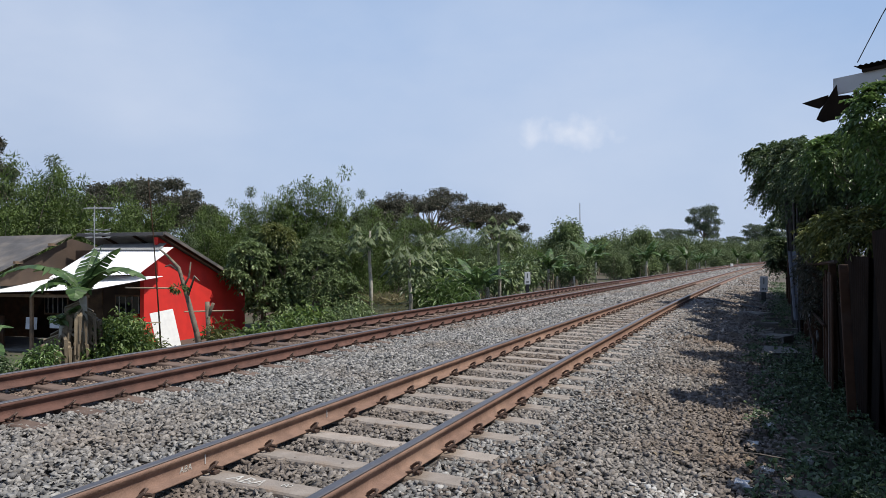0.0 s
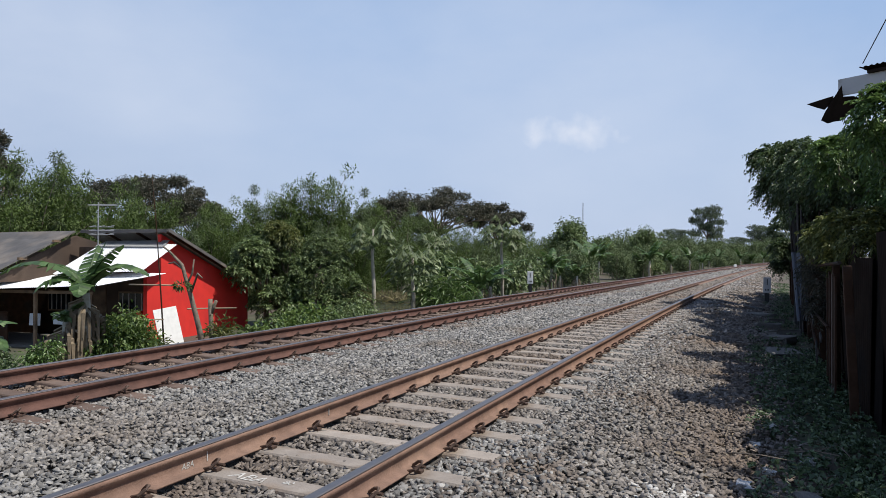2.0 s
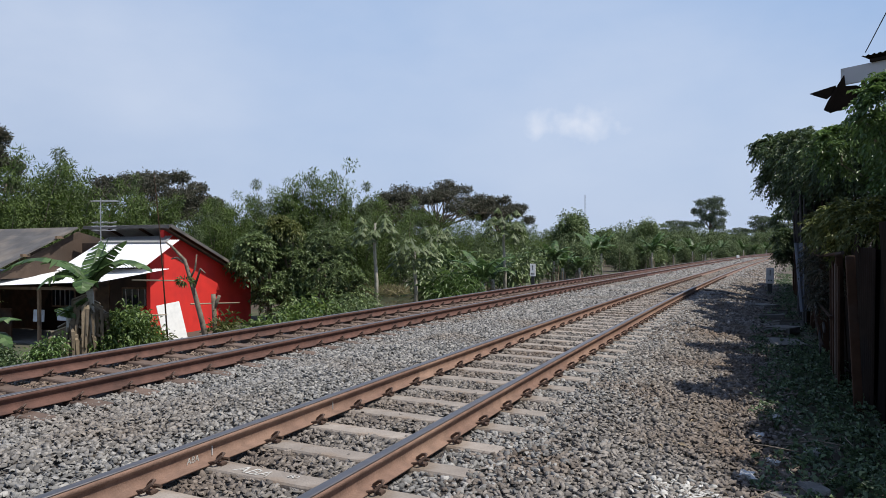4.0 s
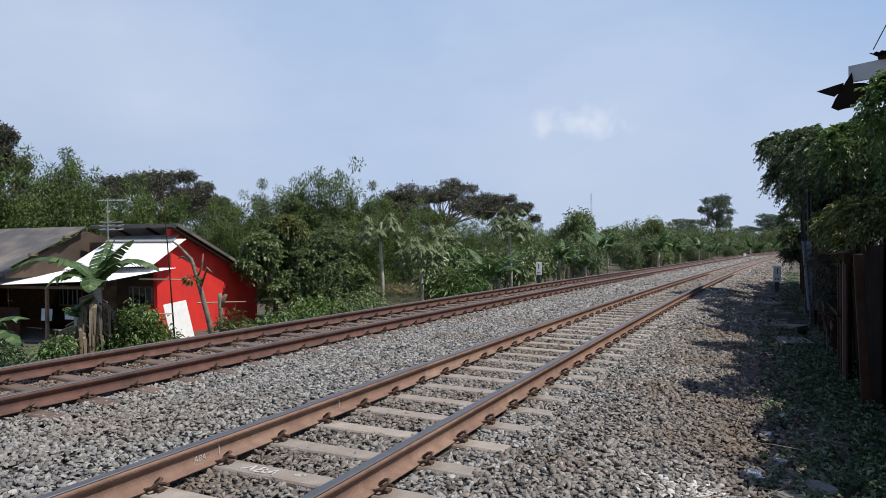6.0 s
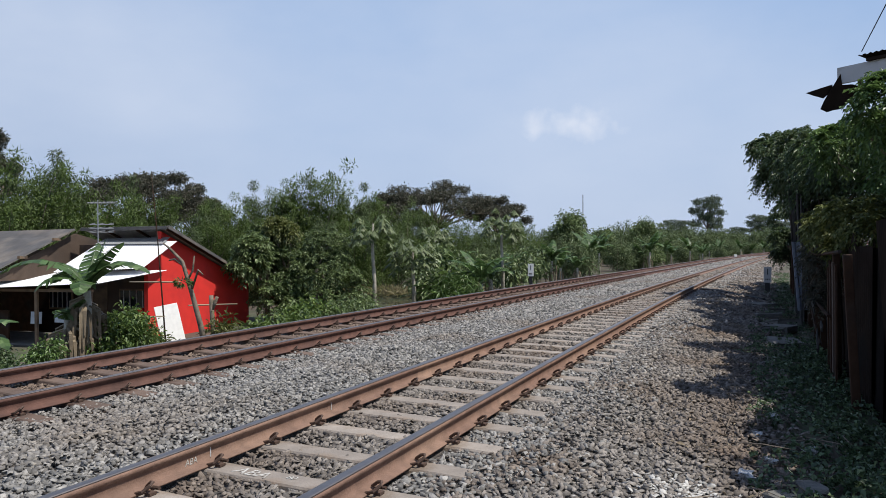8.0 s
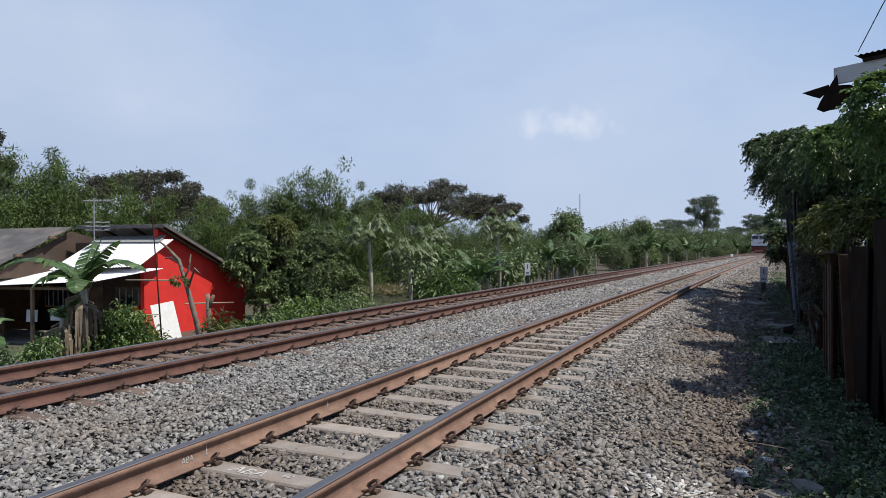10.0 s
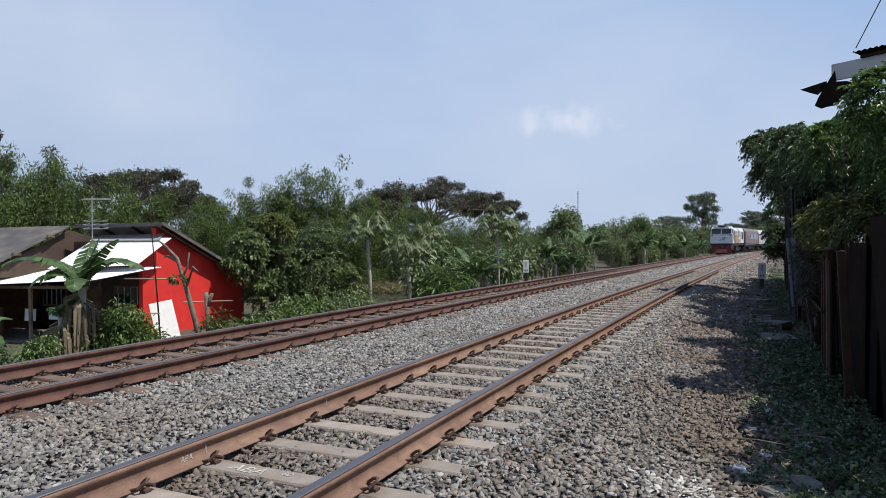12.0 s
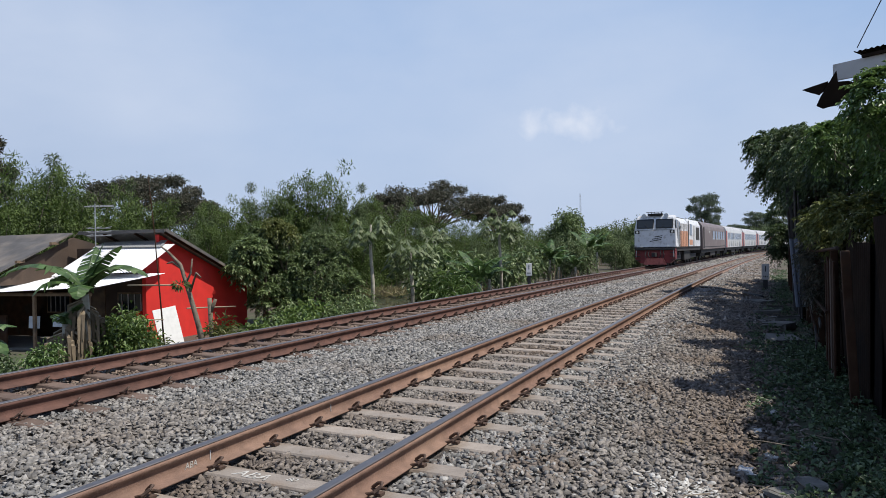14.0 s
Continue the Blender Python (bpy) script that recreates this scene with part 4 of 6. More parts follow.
def aerial():
    t = thing("tv_aerial", pose(*(-10.92, 22.50, 2.21)), "grey television aerial on a short mast above the roof", "aerial")
    bm = bmesh.new()
    tube(bm, [(0, 0, -0.5), (0, 0, 1.0)], 0.018, 6)
    part("mast", bm, M["galvanised"], t)
    for z, w, n in ((0.9, 0.75, 7), (0.22, 0.6, 3), (0.1, 0.6, 3), (-0.02, 0.6, 3)):
        boom = bmesh.new()
        tube(boom, [(-w * 0.4, 0, z), (w * 0.75, 0.1, z)], 0.011, 5)
        for k in range(n):
            x = -w * 0.35 + k * w / max(1, n - 1)
            tube(boom, [(x, -0.16, z), (x + 0.05, 0.16, z + 0.05)], 0.008, 4)
        part("boom", boom, M["galvanised"], t)
    return t


aerial()
board = part("white_board", block((0, 0, 0.55), (0.66, 0.03, 1.15), None, 0.006), M["white_paint"])
board.matrix_basis = pose((-7.82, 20.60, -1.08)[0], 20.6, (-7.82, 20.60, -1.08)[2], -12, -9, 38)
tagged(board, "plain white board leaning against the red wall", "board")
plinth = part("rubble_mound", block((0, 0, 0), (1.4, 1.2, 0.9), None, 0.12), M["earth"])
plinth.matrix_basis = pose((-7.82, 20.60, -1.08)[0] + 0.1, 20.8, (-7.82, 20.60, -1.08)[2] - 0.46, 0, 0, 20)
tagged(plinth, "low mound of earth under the board", "mound")


def pruned_tree():
    t = thing("pruned_tree", Matrix(), "bare lopped tree with stubs of branches", "tree")
    bm = bmesh.new()
    tube(bm, [(-6.26, 18.60, -0.92), (-6.38, 18.60, -0.33), (-6.59, 18.60, 0.48), (-6.83, 18.60, 1.30), (-7.15, 18.60, 1.64), (-7.33, 18.60, 1.78)], [0.085, 0.07, 0.06, 0.045, 0.03, 0.02], 8)
    part("trunk", bm, M["bark"], t, smooth=True)
    for pts in (([(-6.71, 18.60, 0.78), (-6.56, 18.60, 1.07), (-6.48, 18.50, 1.44)]), ([(-6.59, 18.60, 0.56), (-6.38, 18.50, 1.08), (-6.23, 18.40, 0.96)]), ([(-6.80, 18.60, 1.19), (-7.03, 18.60, 1.37), (-7.18, 18.60, 1.33)])):
        bm = bmesh.new()
        tube(bm, pts, [0.035, 0.028, 0.018], 6)
        part("branch_stub", bm, M["bark"], t, smooth=True)
    c, d = crown_points([(*(-6.79, 18.50, 0.77), 0.2, 0.12, 0.06)], 60)
    v, f = leaf_cloud(c, d, 0.14 * np.ones(len(c)), 0.05 * np.ones(len(c)))
    bulk("sprouts", v, f, M["fresh"], t)
    return t


pruned_tree()
bm = bmesh.new()
tube(bm, [(-6.42, 19.80, -1.00), (-6.45, 19.80, -0.38), (-6.48, 19.80, 0.33)], [0.07, 0.065, 0.06], 8)
tube(bm, [(-6.45, 19.80, -0.06), (-6.31, 19.80, 0.29)], [0.06, 0.05], 6)
tagged(part("tree_stump", bm, M["bark"], None, smooth=True), "dark tall tree stump before the red wall", "stump")
for px in ((-12.04, 21.00, -0.36), (-11.33, 21.00, -0.33)):
    c = part("laundry", block((0, 0, 0), (0.3, 0.04, 0.36), None, 0.015), M["cloth"])
    c.matrix_basis = pose(*px, 3, 4, 10)
    tagged(c, "pale washing hung under the porch roof", "laundry", "washing")

# ---- plants near the houses ----
LEAF_SPECS = [(30, 1.25, 0.25, 0), (-15, 1.5, 1.0, 0), (165, 1.6, 1.8, 0), (196, 2.1, 2.15, 0), (-12, 1.9, 2.1, 0), (150, 1.5, 2.3, 0), (-75, 1.0, 2.6, 0), (95, 1.3, 0.7, 0), (215, 1.3, 2.5, 0)]
put(banana_plant("banana plant with torn arching leaves and dried skirts before the porch", 1.75, 9, 1.5, 60, 1, specs=LEAF_SPECS), pose(-7.63, 15.2, LEFT_Z + 0.1))
put(banana_plant("young banana plant with dried leaves beside a taller one", 1.15, 3, 0.7, 34, 2), pose(-7.95, 15.0, LEFT_Z + 0.1))
put(banana_plant("banana plant with bright green leaves near the rails", 0.75, 4, 1.2, 4, 3, specs=[(0, 1.25, 1.7, 0), (-12, 1.2, 2.5, 0), (150, 1.2, 1.6, 0), (230, 1.1, 1.8, 0)]), pose(-8.45, 12.5, LEFT_Z + 0.25))


def bush(label, places, leaf, width, material, per=50, clumps=12, name="bush", spread=None):
    """A low bush: stems and leaves round lobes given as place and radius."""
    x, y, z, _ = places[0]
    t = thing(name, pose(x, y, z - places[0][3]), label, "bush")
    lobes = [(a - x, b - y, c - (z - places[0][3]), r, r, r * 0.85) for a, b, c, r in places]
    branchy("stem_bundle", (0, 0, -0.15), [(l[0], l[1], l[2]) for l in lobes], 0.025, M["bark"], t, 0.1, 5)
    leafy_crown("leaves", lobes, per, clumps, leaf, width, material, t, spread=spread or leaf * 1.6)
    return t


bush("light green leafy bush in front of the porch", [(*(-7.13, 15.50, -0.32), 0.42), (*(-6.91, 16.00, -0.31), 0.4), (*(-7.44, 15.50, -0.56), 0.35), (*(-7.10, 16.00, 0.00), 0.3)], 0.13, 0.05, M["bush"], 70, 12)
bush("dry yellowish bush by the house corner", [(*(-7.05, 17.00, -0.64), 0.3), (*(-6.81, 17.00, -0.80), 0.25)], 0.14, 0.03, M["olive"], 50, 10)
# dark weeds put over sunlit ground in place of the porch's shade
bush("low dark weeds added to stand for the shade before the porch", [(-9.0, 14.3, -0.72, 0.3), (-9.5, 14.8, -0.66, 0.36), (-8.6, 13.9, -0.78, 0.22), (-10.1, 15.4, -0.65, 0.4)], 0.1, 0.045, M["shade"], 60, 12)
bush("small green bush beside the track", [(*(-7.77, 14.00, -0.37), 0.25), (*(-7.94, 14.00, -0.52), 0.22)], 0.1, 0.04, M["fresh"], 50, 10)
bush("low variegated shrub at the foot of the red wall", [(*(-5.87, 19.00, -0.60), 0.25)], 0.22, 0.035, M["olive"], 30, 10)
sheet = part("crumpled_sheet", corrugated(0.6, 0.4, sag=0.1), M["zinc_dark"])
sheet.matrix_basis = pose(*(-7.53, 13.00, -0.52), 12, -8, 20)
tagged(sheet, "crumpled grey metal sheet lying by the plants", "sheet")

# ---- broadleaf trees and shrubs on the far side ----


def big_shrub_tree(label, centre, lobes, leaf, width, material):
    x, y, z = centre
    t = thing("broadleaf_tree", pose(x, y, LEFT_Z), label, "tree")
    L = [(a - x, b - y, c - LEFT_Z, r, r, r * 0.75) for a, b, c, r in lobes]
    branchy("trunk", (0, 0, -0.1), [(0.05, 0, 1.4)], 0.14, M["bark"], t, 0.05)
    branchy("branchwork", (0, 0, 0.8), [l[:3] for l in L], 0.07, M["bark"], t, 0.3, 5)
    spray_crown("crown", L, 42, 9, 4, leaf * 0.62, width * 0.68, material, t, reach=0.3, sag=0.5, lift=0.5)
    return t


big_shrub_tree("spreading dark green broadleaf tree beside the red house", (-6.85, 27.6, -0.89),
               [(-7.15, 25.7, 1.0, 0.6), (-6.95, 25.9, 1.7, 0.6), (-6.85, 27.3, 1.1, 0.95), (-6.6, 28.0, 1.6, 1.1), (-6.05, 27.0, 0.6, 1.2), (-6.3, 26.4, -0.2, 0.8), (-5.5, 28.6, 1.25, 1.25), (-5.55, 27.5, -0.05, 1.2), (-7.1, 27.9, 2.05, 0.6)],
               0.22, 0.1, M["broad"])
big_shrub_tree("dusty broadleaf tree with greyish leaves", (-4.80, 27.00, -1.09),
               [(*(-4.59, 27.00, 0.84), 1.1), (*(-3.95, 27.00, 0.19), 1.1), (*(-4.54, 28.00, 1.70), 0.9), (*(-4.71, 26.50, -0.41), 1.0), (*(-3.62, 27.00, -0.66), 0.8)], 0.2, 0.085, M["broad"])
big_shrub_tree("shrub with yellowing leaf tips", (-6.09, 27.50, -0.27), [(-6.35, 27.2, 2.5, 0.36), (-6.0, 27.2, 2.35, 0.32)], 0.2, 0.09, M["olive"])
bush("low bush beside the far rail", [(*(-4.74, 21.00, -0.75), 0.5), (*(-4.44, 22.00, -0.59), 0.45), (*(-4.99, 20.00, -0.87), 0.5), (*(-5.33, 19.50, -0.96), 0.4), (*(-4.09, 23.00, -0.51), 0.4)], 0.2, 0.08, M["bush"], 50, 10)
bush("grey-green bush under the trees", [(*(-3.32, 24.00, -0.51), 0.5), (*(-2.86, 25.00, -0.50), 0.45), (*(-3.54, 23.00, -0.69), 0.4)], 0.16, 0.07, M["broad"], 50, 10)
put(papaya_tree("papaya tree with a tall pale trunk", 3.75, 0.95, 18, 1), pose((-2.73, 27.70, -1.05)[0], 27.7, LEFT_Z - 0.1))
put(papaya_tree("papaya tree with a broad crown", 2.75, 1.05, 18, 2), pose((-1.24, 29.00, -0.95)[0], 29, LEFT_Z - 0.1))
put(papaya_tree("papaya tree with drooping pale leaves", 4.3, 1.1, 20, 3), pose((2.97, 36.00, -1.56)[0], 36, LEFT_Z - 0.3))
put(papaya_tree("papaya tree among shrubs", 3.6, 1.0, 16, 4), pose((-0.40, 36.00, -1.56)[0], 36, LEFT_Z - 0.3))
for i, (px, dd, hh, L) in enumerate(((((1.63, 31.00, -0.51)), 0, 1.3, 2.0), (((1.30, 32.00, -0.58)), 0, 1.0, 1.7), (((2.40, 36.00, -0.28)), 0, 1.2, 1.6), (((0.16, 34.00, -0.71)), 0, 1.6, 1.7), (((4.47, 44.00, -0.69)), 0, 1.6, 1.8),
                                      (((6.98, 46.00, -0.07)), 0, 1.9, 2.0), (((7.85, 48.00, -0.14)), 0, 1.4, 1.8), (((10.12, 54.00, -0.14)), 0, 1.2, 1.6))):
    put(banana_plant("banana plant with torn leaves beside the line", hh, 8, L, 8, 10 + i), pose(px[0], px[1], LEFT_Z - float(drop(30)), 0, 0, 40 * i))
bush("bright green strappy clump beside the rails", [(*(0.37, 29.00, -0.28), 0.36), (*(0.89, 29.50, -0.27), 0.34), (*(-0.05, 29.00, -0.33), 0.3)], 0.42, 0.05, M["fresh"], 40, 10)
bush("dusty shrub beneath the papaya trees", [(*(-0.71, 31.00, -0.02), 0.6), (*(0.16, 33.00, 0.40), 0.8), (*(1.24, 34.00, 0.64), 0.7), (*(-0.38, 34.00, 0.91), 0.7)], 0.3, 0.12, M["broad"], 60, 10)
bush("leafy shrub by the banana plants", [(*(4.54, 42.00, 0.41), 0.9), (*(3.37, 40.00, 0.15), 0.8), (*(6.07, 46.00, 0.66), 0.9)], 0.32, 0.13, M["broad"], 60, 10)

# pond and dry bank between the trees
bm = bmesh.new()
bmesh.ops.create_circle(bm, cap_ends=True, segments=24, radius=1.0)
pond = part("pond_water", bm, M["water"])
pond.matrix_basis = scaled(pose((-2.26, 36.00, -0.85)[0], 37, LEFT_Z - 0.14), 5.0, 4.5, 1)
tagged(pond, "still murky pond behind the track", "water", kind="structure")
banks = [((-2.70, 43.00, -0.64)[0] + RNG.uniform(-4, 5), 42 + RNG.uniform(-1, 2), LEFT_Z) for _ in range(60)]
tuft("dry_grass_bank", banks, 0.7, 40, M["dry_grass"], "pale dry grass along the pond bank", spread=0.5, width=0.05)
verge = []
for i in range(420):
    s, o = RNG.uniform(-2, 75), -RNG.uniform(6.6, 11)
    x, y, _ = line(s, o)
    verge.append((float(x), float(y), float(bed_height(s, o))))
tuft("grass_verge", verge, 0.32, 26, M["grass"], "rough green and straw-coloured grass on the verge", spread=0.4, width=0.03)
verge = []
for i in range(160):
    s, o = RNG.uniform(30, 140), -RNG.uniform(6.2, 9)
    x, y, _ = line(s, o)
    verge.append((float(x), float(y), float(bed_height(s, o))))
tuft("dry_grass_verge", verge, 0.45, 26, M["dry_grass"], "dry straw-coloured grass beside the far rail", spread=0.6, width=0.05)

# ---- bamboo thicket, in a belt along the line ----
protos = [bamboo_clump(7.6, 2.6, 14, 26000, M["bamboo"], "tall feathery bamboo clump with arching tips"),
          bamboo_clump(7.0, 3.0, 15, 26000, M["bamboo"], "dense feathery bamboo clump"),
          bamboo_clump(8.0, 2.3, 12, 22000, M["bamboo_hazed"], "tall bamboo clump with thin bending tips")]
used = [False] * 3
random.seed(11)


def set_bamboo(k, x, y, z, sc, rz, sz=1.0):
    m = scaled(pose(x, y, z, 0, 0, rz), sc, sc, sc * sz)
    if not used[k]:
        used[k] = True
        protos[k].matrix_basis = m
    else:
        place_copy(protos[k], m)


def place_copy(src, m):
    c = copy_thing(src, Matrix())
    c.matrix_basis = m
    return c


# crest heights seen along the belt: bearing, depth and top
BELT = [((-20.11, 30.00, 5.71)), ((-17.83, 29.00, 5.57)), ((-17.37, 30.00, 6.11)), ((-16.60, 31.00, 5.77)), ((-16.62, 33.00, 5.12)), ((-17.17, 38.00, 5.51)), ((-15.25, 37.00, 4.52)), ((-14.31, 38.00, 4.30)), ((-13.10, 38.00, 4.30)), ((-12.20, 40.00, 4.44)), ((-11.20, 41.00, 4.84)),
        ((-10.04, 43.00, 5.68)), ((-9.40, 44.00, 6.58)), ((-8.36, 45.00, 6.40)), ((-6.68, 47.00, 5.95)), ((-5.60, 49.00, 5.47)), ((-4.30, 52.00, 4.88)), ((-2.36, 55.00, 5.29)), ((-0.62, 56.00, 4.69)), ((1.72, 60.00, 4.19)), ((3.86, 64.00, 3.96)), ((6.73, 70.00, 4.35)), ((8.70, 75.00, 3.77)), ((10.87, 80.00, 2.77))]
for i, (x, y, z) in enumerate(BELT):
    hgt = z - LEFT_Z
    k = i % 3
    set_bamboo(k, x, y, LEFT_Z, hgt / (7.1, 6.5, 7.4)[k], random.uniform(0, 360))
# second, lower row in front
for i, (x, y, z) in enumerate([((-16.38, 27.00, 3.84)), ((-15.76, 29.00, 3.54)), ((-15.83, 33.00, 3.29)), ((-14.42, 34.00, 2.80)), ((-12.26, 34.00, 2.80)), ((-11.55, 36.00, 3.01)), ((-9.82, 37.00, 2.90)), ((-7.12, 40.00, 3.65)), ((-5.47, 42.00, 3.25)), ((-4.43, 45.00, 3.19)), ((-3.07, 46.00, 2.86)), ((-1.35, 50.00, 2.97)), ((0.66, 52.00, 2.61)), ((2.66, 55.00, 2.45)), ((4.58, 60.00, 2.76)), ((7.17, 64.00, 2.33))]):
    hgt = z - LEFT_Z
    k = (i + 1) % 3
    set_bamboo(k, x, y, LEFT_Z, hgt / (6.8, 6.2, 7.1)[k], random.uniform(0, 360))

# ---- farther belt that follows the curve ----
far_clump = bamboo_clump(7.2, 3.4, 14, 5000, M["bamboo_hazed"], "bamboo and scrub far along the line", 0.5)
far_set = [False]


def put_far(x, y, sc):
    m = scaled(pose(x, y, LEFT_Z - 0.25, 0, 0, random.uniform(0, 360)), sc * 1.1, sc * 1.1, sc)
    if far_set[0]:
        place_copy(far_clump, m)
    else:
        far_set[0] = True
        far_clump.matrix_basis = m


for i in range(26):
    s = 85 + i * 8.5
    o = -random.uniform(19, 27) - 3
    x, y, _ = line(s, o)
    put_far(float(x), float(y), random.uniform(0.82, 1.0) + min(0.2, i * 0.02))
for i in range(34):
    s = 48 + i * 5.5
    x, y, _ = line(s, -random.uniform(13.5, 19))
    put_far(float(x), float(y), random.uniform(0.42, 0.62))
far_banana = banana_plant("clump of banana plants far along the line", 1.8, 11, 2.4, 4, 40)
random.seed(5)
for i in range(16):
    s = 62 + i * 8.0
    x, y, _ = line(s, -random.uniform(11, 15))
    m = scaled(pose(float(x), float(y), LEFT_Z - 0.25, 0, 0, random.uniform(0, 360)), random.uniform(0.8, 1.25))
    if i == 0:
        far_banana.matrix_basis = m
    else:
        place_copy(far_banana, m)
round_tree = broad_tree("round dark broadleaf tree above the thicket", 7.0, 2.6, 0.2, M["broad"], 16, 55, 11, 0.36, 0.16, 0.12)
put(round_tree, pose((15.66, 88.00, 1.63)[0], 88, LEFT_Z), (1.05, 1.05, 1.05))
for (x, y, z), hh, rr in (((28.04, 100.00, 5.52), 1.0, 0.9), ((26.01, 92.00, 2.65), 0.75, 0.9), ((23.02, 105.00, 4.30), 0.8, 1.2), ((9.13, 95.00, 4.57), 0.9, 1.0)):
    c = place_copy(round_tree, scaled(pose(x, y, LEFT_Z - 0.3, 0, 0, hh * 300), rr, rr, (z - LEFT_Z) / 6.6))


def layered_tree(label, h, r, material):
    """A tall open tree: separate flat tiers of leaves at the ends of level limbs."""
    t = thing("layered_tree", Matrix(), label, "tree", "layered trees")
    lobes, tops = [], []
    for k in range(11):
        a = 2.4 * k + random.uniform(-0.4, 0.4)
        q = random.uniform(0.35, 0.85) * (1.0 - 0.05 * k)
        x, y, z = math.cos(a) * r * q, math.sin(a) * r * q, h * (0.5 + 0.045 * k)
        w = r * random.uniform(0.34, 0.5)
        lobes.append((x, y, z, w, w, h * 0.035))
        tops.append((x, y, z - h * 0.02))
    branchy("trunk", (0, 0, -0.2), [(0.2, 0, h * 0.92)], 0.3, M["bark"], t, 0.3)
    branchy("branchwork", (0, 0, h * 0.45), tops, 0.12, M["bark"], t, 0.5, 5)
    leafy_crown("crown", lobes, 70, 10, 0.42, 0.22, material, t, spread=0.5, zbias=0.1, droop=0.15)
    return t


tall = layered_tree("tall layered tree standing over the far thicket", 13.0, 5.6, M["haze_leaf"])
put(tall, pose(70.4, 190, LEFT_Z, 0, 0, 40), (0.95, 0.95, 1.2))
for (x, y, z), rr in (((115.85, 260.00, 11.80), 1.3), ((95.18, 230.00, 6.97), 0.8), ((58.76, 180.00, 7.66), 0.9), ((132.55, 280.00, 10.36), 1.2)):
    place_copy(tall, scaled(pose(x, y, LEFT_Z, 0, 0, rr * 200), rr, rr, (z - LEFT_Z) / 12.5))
for (x, y, z), rr in (((-34.45, 82.00, 10.87), 8.2), ((-28.96, 84.00, 8.43), 4.0), ((-1.11, 100.00, 10.85), 9.0), ((7.93, 104.00, 8.98), 4.5), ((-6.87, 92.00, 8.50), 5.0), ((-39.4, 60.00, 12.9), 3.0)):
    u = umbrella_tree("wide flat-topped tree with dark brownish foliage", z - LEFT_Z, rr, M["raintree"], 36 if rr > 6 else 20)
    u.matrix_basis = pose(x, y, LEFT_Z, 0, 0, rr * 40)


def lattice_mast():
    t = thing("lattice_mast", pose((82.40, 420.00, 1.73)[0], 420, 0), "thin distant lattice mast over the trees", "mast")
    bm = bmesh.new()
    H = 32.0
    for a in (0, 2.09, 4.19):
        tube(bm, [(math.cos(a) * 0.7, math.sin(a) * 0.7, -2), (math.cos(a) * 0.35, math.sin(a) * 0.35, H)], 0.06, 4)
    for k in range(16):
        z, r = k * 2.0, 0.7 - 0.35 * k / 16
        tube(bm, [(math.cos(0) * r, 0, z), (math.cos(2.09) * r, math.sin(2.09) * r, z + 1), (math.cos(4.19) * r, math.sin(4.19) * r, z + 2), (r, 0, z)], 0.04, 3)
    part("lattice", bm, M["galvanised"], t)
    return t


lattice_mast()

# ---- marker posts ----


def marker_post(m, label, h=0.86, face="white_paint"):
    t = thing("marker_post", m, label, "marker post", "hectometre posts")
    part("post", block((0, 0, 0.1), (0.15, 0.15, 0.42), None, 0.01), M["black_paint"], t, "black-painted foot")
    part("plate", block((0, 0, 0.31 + (h - 0.31) / 2), (0.25, 0.09, h - 0.31), None, 0.012), M[face], t, "pale face")
    cu = bpy.data.curves.new("numeral", "FONT")
    cu.body, cu.size, cu.extrude, cu.align_x = "1", 0.3, 0.002, "CENTER"
    cu.materials.append(M["black_paint"])
    o = new("numeral", cu)
    o.parent = t
    o.matrix_basis = pose(0, -0.048, h - 0.27, 90, 0, 0)
    bm = bmesh.new()
    for k in range(3):
        box(bm, (-0.05 + k * 0.05, -0.047, 0.42), (0.03, 0.006, 0.06))
    part("small_figure_row", bm, M["black_paint"], t, "short black bars")
    return t


marker_post(pose((3.85, 31.50, 0.03)[0], 31.5, -0.02, 0, 0, -8), "white railway marker post with a black figure one")
# grey face instead of white paint stands for the shade on this post
marker_post(pose((11.36, 25.00, -0.00)[0], 25.0, -0.05, 0, 1, -24), "marker post by the fence, its shade put into a greyer face", 0.86, "fascia")
far_post = part("far_post", block((0, 0, 0.35), (0.3, 0.2, 0.9), None, 0.03), M["white_paint"])
far_post.matrix_basis = pose((36.07, 88.00, 0.37)[0], 88, -0.4)
tagged(far_post, "small white post beside the far rail", "marker post")

# painted marks on rail and sleeper


def painted_text(body, m, size, label):
    cu = bpy.data.curves.new("painted_mark", "FONT")
    cu.body, cu.size, cu.extrude, cu.shear = body, size, 0.001, 0.15
    cu.materials.append(M["worn_paint"])
    o = new("painted_mark", cu)
    o.matrix_basis = m
    return tagged(o, label, "painted mark", kind="structure")

# ---- makeshift fence, shack and trees on the near side ----
random.seed(21)


